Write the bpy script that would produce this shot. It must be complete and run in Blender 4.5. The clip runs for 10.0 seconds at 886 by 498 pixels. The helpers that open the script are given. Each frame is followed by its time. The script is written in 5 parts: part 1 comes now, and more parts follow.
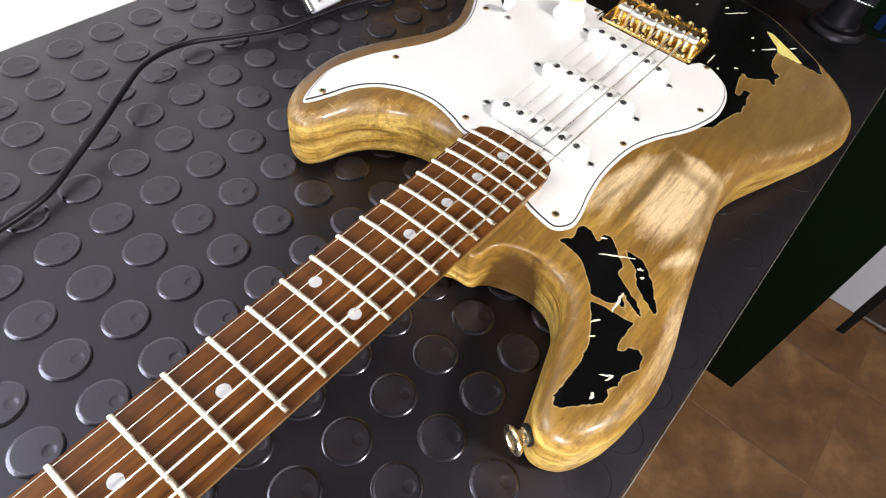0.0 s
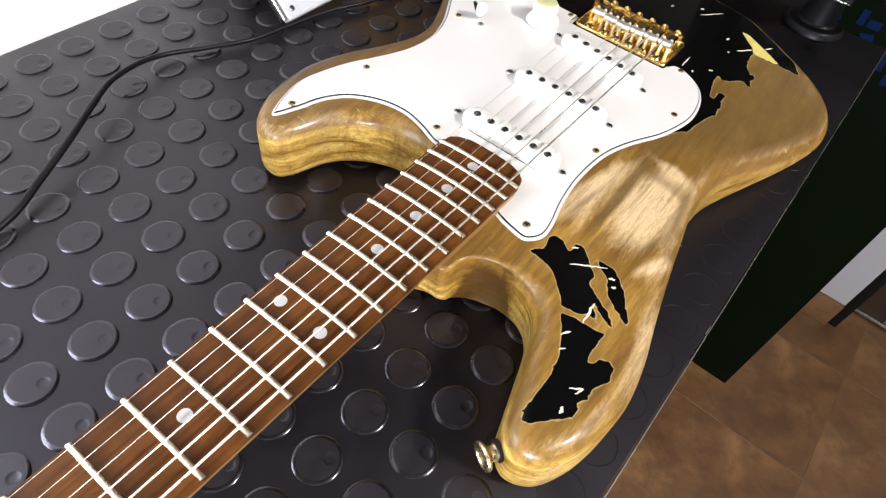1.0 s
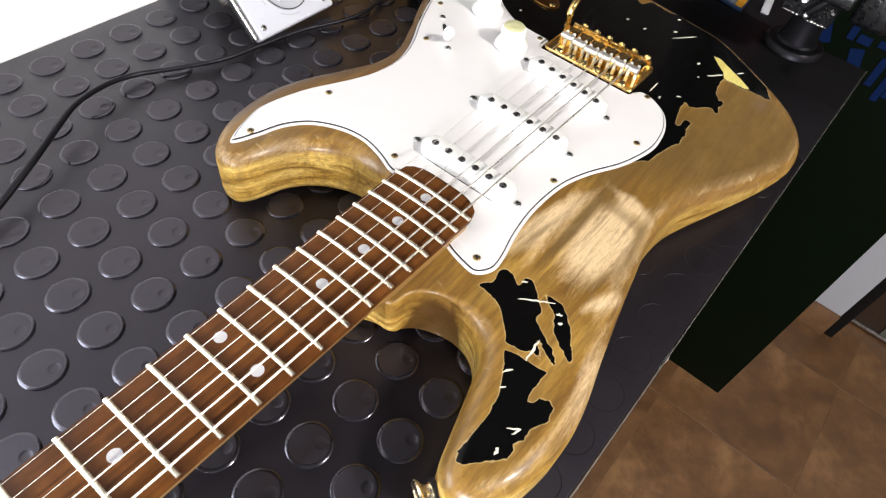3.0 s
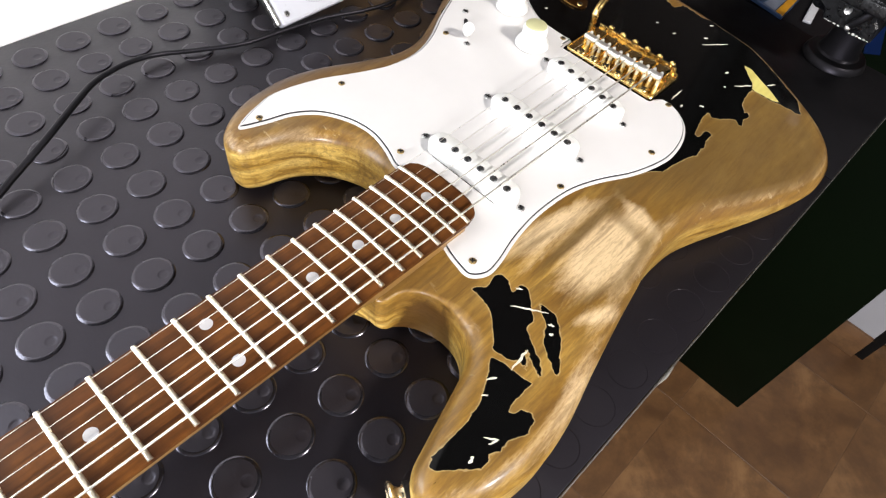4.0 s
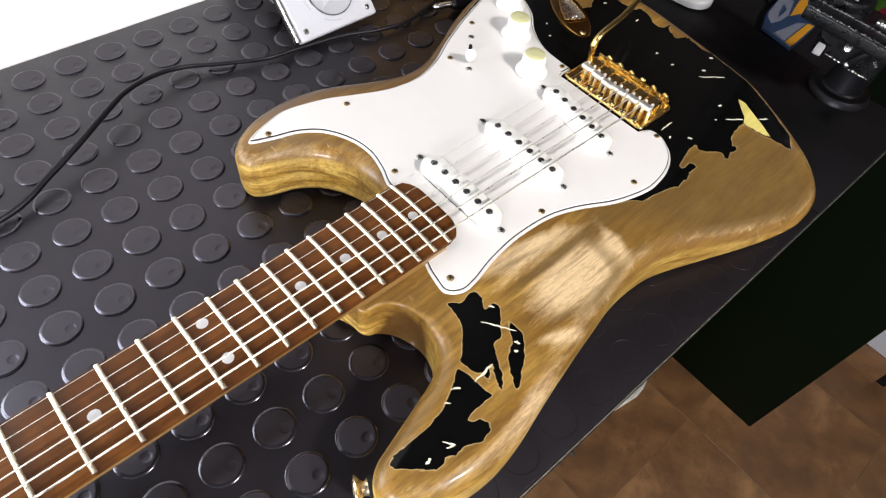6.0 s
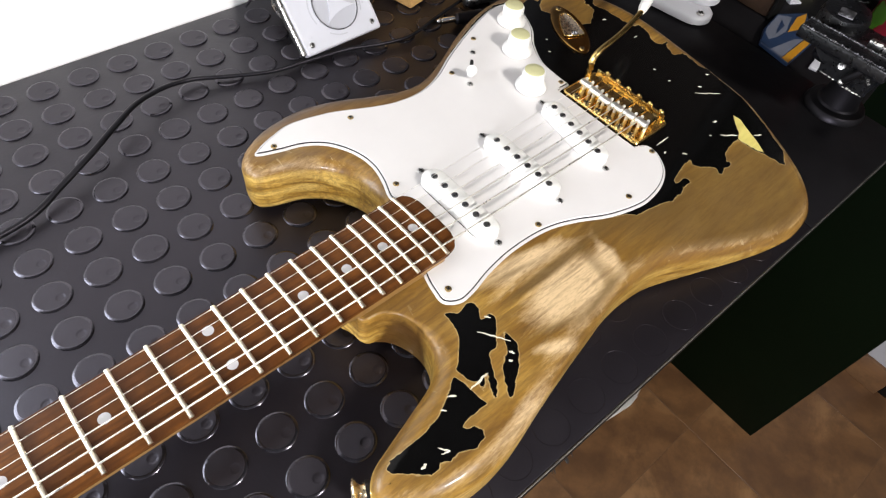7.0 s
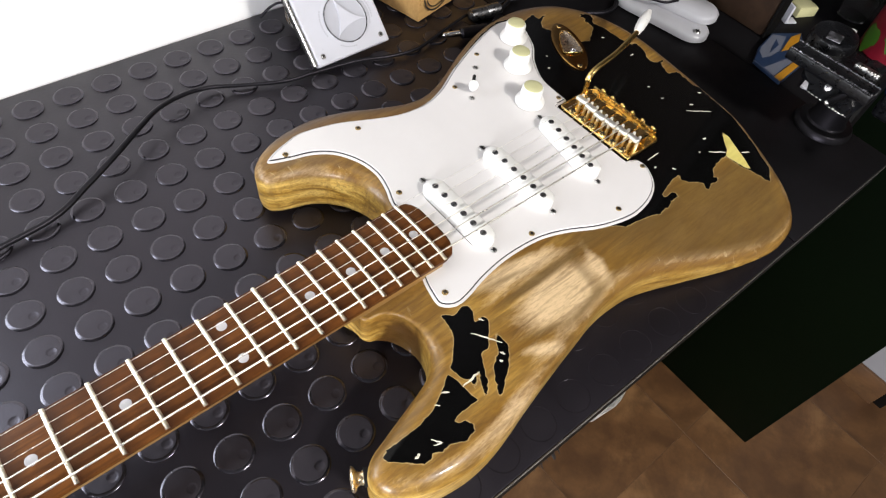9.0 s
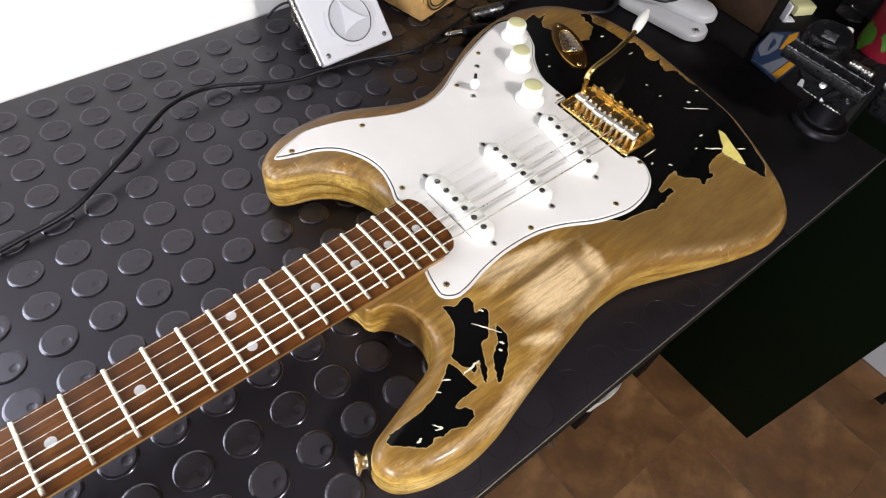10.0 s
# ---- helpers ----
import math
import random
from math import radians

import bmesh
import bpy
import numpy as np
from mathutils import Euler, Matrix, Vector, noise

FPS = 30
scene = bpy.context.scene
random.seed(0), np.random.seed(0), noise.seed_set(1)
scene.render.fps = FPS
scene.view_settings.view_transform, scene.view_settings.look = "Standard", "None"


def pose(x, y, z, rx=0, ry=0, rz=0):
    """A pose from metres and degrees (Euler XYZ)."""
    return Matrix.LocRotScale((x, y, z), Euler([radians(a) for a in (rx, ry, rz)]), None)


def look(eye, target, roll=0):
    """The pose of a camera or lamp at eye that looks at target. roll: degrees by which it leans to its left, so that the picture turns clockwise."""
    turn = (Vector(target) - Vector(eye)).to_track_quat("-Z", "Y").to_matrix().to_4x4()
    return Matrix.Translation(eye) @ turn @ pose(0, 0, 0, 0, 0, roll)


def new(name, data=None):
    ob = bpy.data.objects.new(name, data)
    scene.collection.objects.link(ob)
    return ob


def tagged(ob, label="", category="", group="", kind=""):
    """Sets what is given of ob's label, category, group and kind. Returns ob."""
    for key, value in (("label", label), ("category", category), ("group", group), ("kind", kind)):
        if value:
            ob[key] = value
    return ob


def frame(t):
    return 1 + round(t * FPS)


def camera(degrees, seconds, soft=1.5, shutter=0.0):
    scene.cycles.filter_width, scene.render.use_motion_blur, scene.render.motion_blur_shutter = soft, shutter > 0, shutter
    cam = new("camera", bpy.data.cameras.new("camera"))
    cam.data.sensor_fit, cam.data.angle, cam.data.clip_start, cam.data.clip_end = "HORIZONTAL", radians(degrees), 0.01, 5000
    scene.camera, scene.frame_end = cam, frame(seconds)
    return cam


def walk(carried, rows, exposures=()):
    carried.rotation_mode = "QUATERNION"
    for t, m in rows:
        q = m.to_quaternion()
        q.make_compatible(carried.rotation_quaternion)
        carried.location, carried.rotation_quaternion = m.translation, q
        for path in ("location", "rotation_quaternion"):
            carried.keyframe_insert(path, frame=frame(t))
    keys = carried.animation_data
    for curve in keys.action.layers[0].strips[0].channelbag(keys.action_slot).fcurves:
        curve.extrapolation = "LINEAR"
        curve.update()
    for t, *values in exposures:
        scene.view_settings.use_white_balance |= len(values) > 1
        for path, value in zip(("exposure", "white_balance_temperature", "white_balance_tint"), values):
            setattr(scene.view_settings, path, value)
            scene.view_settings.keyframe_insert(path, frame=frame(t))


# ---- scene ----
from mathutils import geometry

cam = camera(70.9, 10.0, soft=1.2)
PATH = [
    (0, (0.444, 0.119, 1.202), (-0.627, -0.523, -0.361), 10.5),
    (0.5, (0.435, 0.123, 1.204), (-0.637, -0.514, -0.361), 10.0),
    (1, (0.429, 0.125, 1.206), (-0.646, -0.506, -0.358), 9.7),
    (1.5, (0.421, 0.127, 1.208), (-0.659, -0.501, -0.353), 9.4),
    (2, (0.409, 0.133, 1.213), (-0.669, -0.498, -0.35), 8.8),
    (2.5, (0.4, 0.134, 1.217), (-0.676, -0.499, -0.345), 9.1),
    (2.7, (0.4, 0.136, 1.22), (-0.672, -0.498, -0.345), 9.4),
    (3.8, (0.385, 0.147, 1.223), (-0.603, -0.548, -0.371), 9.7),
    (4, (0.38, 0.149, 1.224), (-0.591, -0.553, -0.378), 9.9),
    (4.5, (0.375, 0.153, 1.229), (-0.564, -0.571, -0.381), 9.6),
    (5, (0.369, 0.163, 1.238), (-0.551, -0.57, -0.379), 9.3),
    (5.5, (0.368, 0.169, 1.248), (-0.535, -0.582, -0.371), 9.1),
    (6, (0.366, 0.173, 1.257), (-0.525, -0.596, -0.36), 9.0),
    (6.2, (0.365, 0.172, 1.261), (-0.522, -0.604, -0.354), 9.0),
    (7.3, (0.368, 0.18, 1.274), (-0.517, -0.612, -0.335), 8.9),
    (7.5, (0.369, 0.181, 1.278), (-0.511, -0.612, -0.334), 8.9),
    (8, (0.368, 0.184, 1.285), (-0.51, -0.614, -0.325), 8.6),
    (8.5, (0.368, 0.186, 1.289), (-0.508, -0.622, -0.317), 8.7),
    (9, (0.373, 0.189, 1.294), (-0.502, -0.613, -0.316), 9.5),
    (9.5, (0.377, 0.193, 1.3), (-0.489, -0.611, -0.313), 9.3),
    (10, (0.379, 0.198, 1.303), (-0.483, -0.61, -0.312), 9.0),
]
walk(cam, [(t, look(eye, target, roll)) for t, eye, target, roll in PATH], ((0, 0.62), (5.5, 0.51), (10, 0.33)))

# ---- world and lights ----
FLOOR, BENCH = -0.08, 0.9
world = bpy.data.worlds.new("world")
scene.world = world
world.use_nodes = True
world.node_tree.nodes["Background"].inputs[0].default_value = (0.75, 0.85, 1.0, 1)
world.node_tree.nodes["Background"].inputs[1].default_value = 0.25


def area_light(name, m, sx, sy, watts, colour):
    d = bpy.data.lights.new(name, "AREA")
    d.shape, d.size, d.size_y, d.energy, d.color = "RECTANGLE", sx, sy, watts, colour
    ob = new(name, d)
    ob.matrix_world = m
    return ob


# a bright lamp high on the wall across the room; both windows and their daylight are added out of view
WALL_LAMP = look((0.03, 1.56, 2.27), (0.05, -0.02, 0.92))
WINDOW = (0.58, 1.46, 0.945, 1.40)  # x from, x to, sill, head
area_light("wall_lamp_light", WALL_LAMP, 0.20, 0.18, 29, (1.0, 0.965, 0.92))
area_light("added_window_light", pose((WINDOW[0] + WINDOW[1]) / 2, -0.385, (WINDOW[2] + WINDOW[3]) / 2, 90, 0, 0), WINDOW[1] - WINDOW[0], WINDOW[3] - WINDOW[2], 9, (0.84, 0.92, 1.0))
area_light("added_side_light", pose(2.35, 1.18, 1.36, 90, 0, 90), 0.84, 0.76, 60, (0.95, 0.95, 1.0))


# ---- materials ----
class Mat:
    """A procedural material: a thin layer over the node tree."""

    def __init__(self, name, colour=(0.5, 0.5, 0.5), rough=0.5, metal=0.0, coat=0.0, spec=0.5):
        self.mat = bpy.data.materials.new(name)
        self.mat.use_nodes = True
        self.nt = self.mat.node_tree
        self.bsdf = self.nt.nodes["Principled BSDF"]
        for key, value in (("Base Color", (*colour, 1)), ("Roughness", rough), ("Metallic", metal), ("Coat Weight", coat), ("Specular IOR Level", spec)):
            self.bsdf.inputs[key].default_value = value
        self.height = None
        self.coords = self.nt.nodes.new("ShaderNodeTexCoord").outputs["Object"]

    def node(self, kind):
        return self.nt.nodes.new(kind)

    def link(self, a, b):
        self.nt.links.new(a, b)

    def mapped(self, scale):
        m = self.node("ShaderNodeMapping")
        m.inputs["Scale"].default_value = scale
        self.link(self.coords, m.inputs["Vector"])
        return m.outputs[0]

    def noise(self, scale, detail=4.0, rough=0.55, stretch=(1, 1, 1), distort=0.0):
        n = self.node("ShaderNodeTexNoise")
        n.inputs["Scale"].default_value, n.inputs["Detail"].default_value = scale, detail
        n.inputs["Roughness"].default_value, n.inputs["Distortion"].default_value = rough, distort
        self.link(self.mapped(stretch), n.inputs["Vector"])
        return n.outputs["Fac"]

    def ramp(self, value, stops):
        r = self.node("ShaderNodeValToRGB")
        els = r.color_ramp.elements
        while len(els) < len(stops):
            els.new(0.5)
        for e, (p, c) in zip(els, stops):
            e.position, e.color = p, ((*c, 1) if len(c) == 3 else c) if isinstance(c, tuple) else (c, c, c, 1)
        self.link(value, r.inputs[0])
        return r.outputs[0]

    def maths(self, op, a, b=0.0):
        m = self.node("ShaderNodeMath")
        m.operation = op
        for i, v in enumerate((a, b)):
            if isinstance(v, (int, float)):
                m.inputs[i].default_value = v
            else:
                self.link(v, m.inputs[i])
        return m.outputs[0]

    def mix(self, fac, a, b, blend="MIX"):
        m = self.node("ShaderNodeMix")
        m.data_type, m.blend_type = "RGBA", blend
        for i, v in ((0, fac), (6, a), (7, b)):
            if isinstance(v, (int, float)):
                m.inputs[i].default_value = v
            elif isinstance(v, tuple):
                m.inputs[i].default_value = (*v, 1)
            else:
                self.link(v, m.inputs[i])
        return m.outputs[2]

    def attr(self, name):
        n = self.node("ShaderNodeAttribute")
        n.attribute_name = name
        return n.outputs["Fac"]

    def random(self):
        return self.node("ShaderNodeObjectInfo").outputs["Random"]

    def colour(self, out):
        self.link(out, self.bsdf.inputs["Base Color"])
        return self

    def rough(self, out):
        self.link(out, self.bsdf.inputs["Roughness"])
        return self

    def bump(self, value, depth, strength=1.0):
        b = self.node("ShaderNodeBump")
        b.inputs["Distance"].default_value, b.inputs["Strength"].default_value = depth, strength
        self.link(value, b.inputs["Height"])
        if self.height:
            self.link(self.height, b.inputs["Normal"])
        self.height = b.outputs[0]
        self.link(self.height, self.bsdf.inputs["Normal"])
        return self


def rubber(name, lo, hi, rough, spec=0.5, dusty=9):
    m = Mat(name, rough=rough, spec=spec)
    m.colour(m.ramp(m.noise(dusty, 6), [(0.3, lo), (0.7, hi)]))
    m.rough(m.ramp(m.noise(30, 5), [(0.3, rough - 0.06), (0.75, rough + 0.08)]))
    m.bsdf.inputs["Specular Tint"].default_value = (0.90, 0.84, 1.0, 1)
    m.bump(m.noise(420, 3), 0.0002, 0.35)
    m.bump(m.noise(60, 4), 0.0006, 0.10)
    return m.mat


def plastic(name, col, rough=0.3, var=0.92, coat=0.0):
    m = Mat(name, rough=rough, coat=coat)
    m.colour(m.ramp(m.noise(40, 5), [(0.3, tuple(c * var for c in col)), (0.7, col)]))
    m.rough(m.ramp(m.noise(130, 4), [(0.3, rough * 0.85), (0.7, rough * 1.2)]))
    m.bump(m.noise(500, 3), 0.0001, 0.15)
    return m.mat


def metal(name, col, rough=0.2, var=0.8, relief=0.12, ripple=0.0):
    m = Mat(name, rough=rough, metal=1.0)
    m.colour(m.ramp(m.noise(160, 5), [(0.3, tuple(c * var for c in col)), (0.65, col)]))
    m.rough(m.ramp(m.noise(320, 4), [(0.3, rough * 0.6), (0.7, rough * 1.5)]))
    m.bump(m.noise(700, 2), 0.0001, relief)
    if ripple:
        m.bump(m.noise(230, 3), ripple, 0.9)
    return m.mat


def wood(name, dark, light, rough=0.45, scale=60, stretch=(0.08, 1, 1), coat=0.0):
    m = Mat(name, rough=rough, coat=coat)
    grain = m.noise(scale, 7, 0.6, stretch, 0.6)
    fine = m.noise(scale * 7, 4, 0.6, (stretch[0] * 0.5, 1, 1))
    base = m.ramp(grain, [(0.3, dark), (0.7, light)])
    m.colour(m.mix(m.ramp(fine, [(0.35, 0.55), (0.6, 0.0)]), base, tuple(c * 0.45 for c in dark)))
    m.bump(fine, 0.0003, 0.4)
    return m.mat


def body_wood():
    """Bare, oiled and worn wood with what is left of a black lacquer: the attributes hold the layers' extents on the body."""
    m = Mat("worn_body_wood", rough=0.42, spec=0.5)
    m.bsdf.inputs["Coat Roughness"].default_value = 0.13
    grain = m.noise(36, 8, 0.66, (0.22, 1, 1), 1.0)
    streak = m.noise(130, 6, 0.65, (0.10, 1, 1), 0.7)
    fine = m.noise(340, 5, 0.68, (0.10, 1, 1), 0.3)
    pores = m.noise(1100, 3, 0.6, (0.22, 1, 1), 0.2)
    blotch = m.noise(14, 6, 0.62, (0.6, 1, 1), 0.6)
    base = m.ramp(grain, [(0.30, (0.140, 0.060, 0.008)), (0.5, (0.293, 0.155, 0.027)), (0.70, (0.485, 0.290, 0.064))])
    base = m.mix(m.ramp(blotch, [(0.36, 0.6), (0.60, 0.0)]), base, (0.145, 0.073, 0.016))
    base = m.mix(m.ramp(streak, [(0.36, 0.6), (0.54, 0.0)]), base, (0.13, 0.062, 0.013))
    brush = m.noise(75, 7, 0.7, (0.33, 1, 1), 1.2)
    speck = m.maths("MULTIPLY", m.maths("SUBTRACT", pores, 0.5), 0.32)
    swing = m.maths("ADD", speck, m.maths("ADD", m.maths("MULTIPLY", m.maths("SUBTRACT", grain, 0.5), 0.8), m.maths("MULTIPLY", m.maths("SUBTRACT", brush, 0.5), 1.0)))
    # golden sides with dark flames of end grain
    amber = m.ramp(m.noise(52, 7, 0.66, (0.24, 0.28, 1.8), 1.5), [(0.34, (0.14, 0.062, 0.009)), (0.46, (0.50, 0.290, 0.052)), (0.60, (0.84, 0.580, 0.165))])
    flame = m.noise(150, 6, 0.68, (0.8, 0.8, 0.22), 0.9)
    amber = m.mix(m.ramp(flame, [(0.34, 0.45), (0.48, 0.0)]), amber, (0.15, 0.066, 0.010))
    base = m.mix(m.ramp(m.attr("amber"), [(0.2, 0.0), (0.8, 0.88)]), base, amber)
    # shade in the cutaways and low on the sides is put into the colour
    base = m.mix(m.ramp(m.maths("ADD", m.attr("side_shade"), swing), [(0.25, 0.0), (0.75, 0.92)]), base, (0.055, 0.023, 0.005))
    base = m.mix(m.ramp(m.maths("ADD", m.attr("pale"), swing), [(0.30, 0.0), (0.62, 0.5), (1.0, 0.92)]), base, (0.72, 0.525, 0.30))
    base = m.mix(m.ramp(m.maths("ADD", m.attr("grime"), m.maths("ADD", speck, m.maths("MULTIPLY", m.maths("SUBTRACT", blotch, 0.5), 1.4))), [(0.25, 0.0), (0.95, 0.80)]), base, (0.130, 0.078, 0.024))
    base = m.mix(m.ramp(m.attr("edge_dark"), [(0.1, 0.0), (0.8, 0.88)]), base, (0.105, 0.068, 0.046))
    base = m.mix(m.ramp(fine, [(0.38, 0.45), (0.54, 0.0)]), base, (0.10, 0.048, 0.011))
    base = m.mix(m.ramp(pores, [(0.36, 0.22), (0.50, 0.0)]), base, (0.12, 0.060, 0.016))
    # short pale dents across the rubbed edges
    dents = m.maths("MULTIPLY", m.ramp(m.noise(240, 4, 0.6, (1, 0.35, 0.6), 0.9), [(0.64, 0.0), (0.70, 0.45)]), m.ramp(m.attr("rub"), [(0.60, 0.0), (1.0, 0.8)]))
    base = m.mix(dents, base, (0.60, 0.48, 0.28))
    base = m.mix(m.ramp(m.attr("bare"), [(0.45, 0.0), (0.55, 1.0)]), base, m.ramp(streak, [(0.35, (0.52, 0.43, 0.11)), (0.6, (0.68, 0.59, 0.18))]))
    torn = m.maths("MULTIPLY", m.attr("ragged"), m.maths("MULTIPLY", m.maths("SUBTRACT", m.noise(60, 5, 0.6), 0.52), 26.0))
    edge = m.maths("ADD", m.maths("ADD", m.maths("ADD", m.attr("lacquer"), torn), m.maths("MULTIPLY", m.maths("SUBTRACT", m.noise(85, 4, 0.6), 0.5), 3.0)), m.maths("ADD", m.maths("MULTIPLY", m.maths("SUBTRACT", m.noise(170, 5, 0.65), 0.5), 2.2), m.maths("MULTIPLY", m.maths("SUBTRACT", m.noise(700, 3), 0.5), 0.9)))
    mask = m.ramp(edge, [(0.0, 0.0), (0.12, 1.0)])
    base = m.mix(m.ramp(m.maths("ADD", edge, 1.0), [(0.35, 0.0), (0.7, 0.45)]), base, (0.58, 0.44, 0.22))
    bared = m.maths("SUBTRACT", 1.0, mask)
    m.colour(m.mix(mask, base, (0.0025, 0.0024, 0.0024)))
    worn = m.ramp(m.noise(70, 5), [(0.3, 0.30), (0.7, 0.50)])
    m.rough(m.mix(mask, worn, m.ramp(m.noise(45, 4), [(0.3, 0.10), (0.7, 0.20)])))
    gloss = m.ramp(m.noise(26, 6, 0.65, (0.5, 1, 1)), [(0.35, 0.08), (0.65, 0.42)])
    m.link(m.maths("MULTIPLY", bared, gloss), m.bsdf.inputs["Coat Weight"])
    m.link(m.maths("SUBTRACT", 0.40, m.maths("MULTIPLY", mask, 0.24)), m.bsdf.inputs["Specular IOR Level"])
    m.bump(m.maths("MULTIPLY", fine, bared), 0.0003, 0.5)
    m.bump(m.maths("MULTIPLY", pores, bared), 0.0002, 0.35)
    m.bump(m.maths("MULTIPLY", m.noise(30, 4), bared), 0.003, 0.16)
    m.bump(dents, 0.0004, 0.6)
    m.bump(mask, 0.0004, 0.8)
    return m.mat


def floor_tile():
    m = Mat("brown_tile", rough=0.42)
    big = m.noise(5, 6, 0.6, distort=0.8)
    mid = m.noise(17, 6, 0.65)
    col = m.ramp(big, [(0.3, (0.075, 0.033, 0.012)), (0.52, (0.150, 0.072, 0.026)), (0.72, (0.26, 0.138, 0.056))])
    col = m.mix(m.ramp(mid, [(0.38, 0.55), (0.58, 0.0)]), col, (0.050, 0.022, 0.008))
    m.colour(m.mix(m.maths("MULTIPLY", m.random(), 0.35), col, (0.075, 0.037, 0.019)))
    m.bump(mid, 0.002, 0.3)
    return m.mat


def painted(name, col, rough=0.6, var=0.9, spec=0.5, relief=0.3):
    m = Mat(name, rough=rough, spec=spec)
    m.colour(m.ramp(m.noise(3, 6), [(0.3, tuple(c * var for c in col)), (0.7, col)]))
    m.bump(m.noise(220, 4), 0.0006, relief)
    return m.mat


def board():
    m = Mat("brown_cardboard", rough=0.8)
    m.colour(m.ramp(m.noise(120, 5, 0.6, (0.1, 1, 1)), [(0.3, (0.46, 0.26, 0.085)), (0.7, (0.62, 0.38, 0.14))]))
    m.bump(m.noise(150, 3, 0.5, (1, 1, 0.05)), 0.0004, 0.4)
    return m.mat


def fret_wood():
    m = Mat("rosewood", rough=0.45, spec=0.14)
    grain = m.noise(38, 6, 0.6, (0.12, 1, 1), 0.7)
    patchy = m.noise(55, 4, 0.6)
    fine = m.noise(420, 4, 0.6, (0.05, 1, 1))
    col = m.ramp(grain, [(0.25, (0.075, 0.022, 0.0045)), (0.55, (0.145, 0.050, 0.010)), (0.78, (0.22, 0.082, 0.017))])
    col = m.mix(m.ramp(patchy, [(0.36, 0.55), (0.6, 0.0)]), col, (0.048, 0.016, 0.004))
    col = m.mix(m.ramp(fine, [(0.38, 0.5), (0.52, 0.0)]), col, (0.045, 0.015, 0.004))
    # darker along the body side of each fret
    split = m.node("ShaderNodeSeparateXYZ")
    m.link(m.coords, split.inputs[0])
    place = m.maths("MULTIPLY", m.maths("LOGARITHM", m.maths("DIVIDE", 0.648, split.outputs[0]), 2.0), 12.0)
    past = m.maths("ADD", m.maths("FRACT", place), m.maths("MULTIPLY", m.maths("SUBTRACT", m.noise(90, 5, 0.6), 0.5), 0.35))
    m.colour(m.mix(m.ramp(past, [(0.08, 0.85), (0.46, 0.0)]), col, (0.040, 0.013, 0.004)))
    m.bump(fine, 0.0003, 0.4)
    return m.mat


M_MAT = rubber("black_rubber", (0.0048, 0.0040, 0.0052), (0.0080, 0.0066, 0.0084), 0.36, 0.52)
M_BORDER = rubber("darkened_matt_rubber", (0.0030, 0.0028, 0.0030), (0.0052, 0.0049, 0.0053), 0.52, 0.16)
M_STUD = rubber("black_rubber_stud", (0.0070, 0.0058, 0.0070), (0.0115, 0.0098, 0.0116), 0.37, 0.68, 70)
M_RIM = rubber("worn_rubber_rim", (0.0030, 0.0028, 0.0036), (0.0100, 0.0094, 0.0108), 0.23, 1.0)
M_BODY = body_wood()
M_GUARD = plastic("white_guard_plastic", (0.74, 0.715, 0.705), 0.22, 0.97, 0.2)
M_PLY = plastic("black_ply", (0.012, 0.012, 0.012), 0.4)
M_WHITE = plastic("white_plastic", (0.86, 0.85, 0.82), 0.3, 0.95)
M_CREAM = plastic("aged_cream_plastic", (0.58, 0.56, 0.31), 0.35)
M_GOLD = metal("gold_plate", (0.98, 0.68, 0.25), 0.18, 0.72)
M_GLINT = metal("rippled_gold_plate", (0.98, 0.72, 0.30), 0.14, 0.5, 0.12, 0.0010)
M_BUTTON = metal("worn_pale_gold", (0.98, 0.80, 0.52), 0.28, 0.8)
# bright reflections in the jack's dish are put into a paler gold
M_DISH = metal("lightened_gold_dish", (0.92, 0.74, 0.55), 0.26, 0.85)
# dark reflections in the jack plate are put into its metal colour
M_DARK_GOLD = metal("darkened_gold_plate", (0.46, 0.25, 0.075), 0.12, 0.75, 0.05)
M_SCREW = metal("dull_gold_screw", (0.42, 0.30, 0.14), 0.35)
M_CHROME = metal("chrome", (0.80, 0.80, 0.82), 0.12)
M_POLE = metal("dull_pole_steel", (0.17, 0.17, 0.175), 0.32)
M_STEEL = metal("steel", (0.52, 0.51, 0.50), 0.3)
M_FRET = metal("fret_wire", (0.96, 0.89, 0.73), 0.32, 0.97, 0.02)
M_SADDLE = metal("bright_saddle_steel", (0.95, 0.93, 0.88), 0.42, 0.95)
M_STRING = metal("string_steel", (0.95, 0.92, 0.84), 0.36, 0.97, 0.02)
M_ROSE = fret_wood()
M_MAPLE = wood("amber_maple", (0.26, 0.14, 0.042), (0.42, 0.25, 0.085), 0.35, 40, (0.06, 1, 1), 0.4)
M_PEARL = plastic("pearl_dot", (0.52, 0.50, 0.51), 0.25, 0.85)
M_CABLE = rubber("cable_rubber", (0.003, 0.003, 0.0034), (0.006, 0.006, 0.007), 0.42, 0.3)
M_DIAL = plastic("grey_dial_paint", (0.47, 0.475, 0.52), 0.35, 0.95)
M_SILVER = plastic("silver_paint", (0.60, 0.605, 0.66), 0.32, 0.95, 0.2)
M_BOARD = board()
M_INK = plastic("black_ink", (0.02, 0.016, 0.012), 0.6)
M_FLOOR = floor_tile()
M_GROUT = painted("grout", (0.125, 0.066, 0.030), 0.8)
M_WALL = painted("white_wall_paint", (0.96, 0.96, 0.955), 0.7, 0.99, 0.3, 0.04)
# white wall by the doorway, its dimmer light put into a greyer paint
M_SHADED_WALL = painted("shaded_white_wall_paint", (0.33, 0.325, 0.34), 0.7, 0.97, 0.3, 0.04)
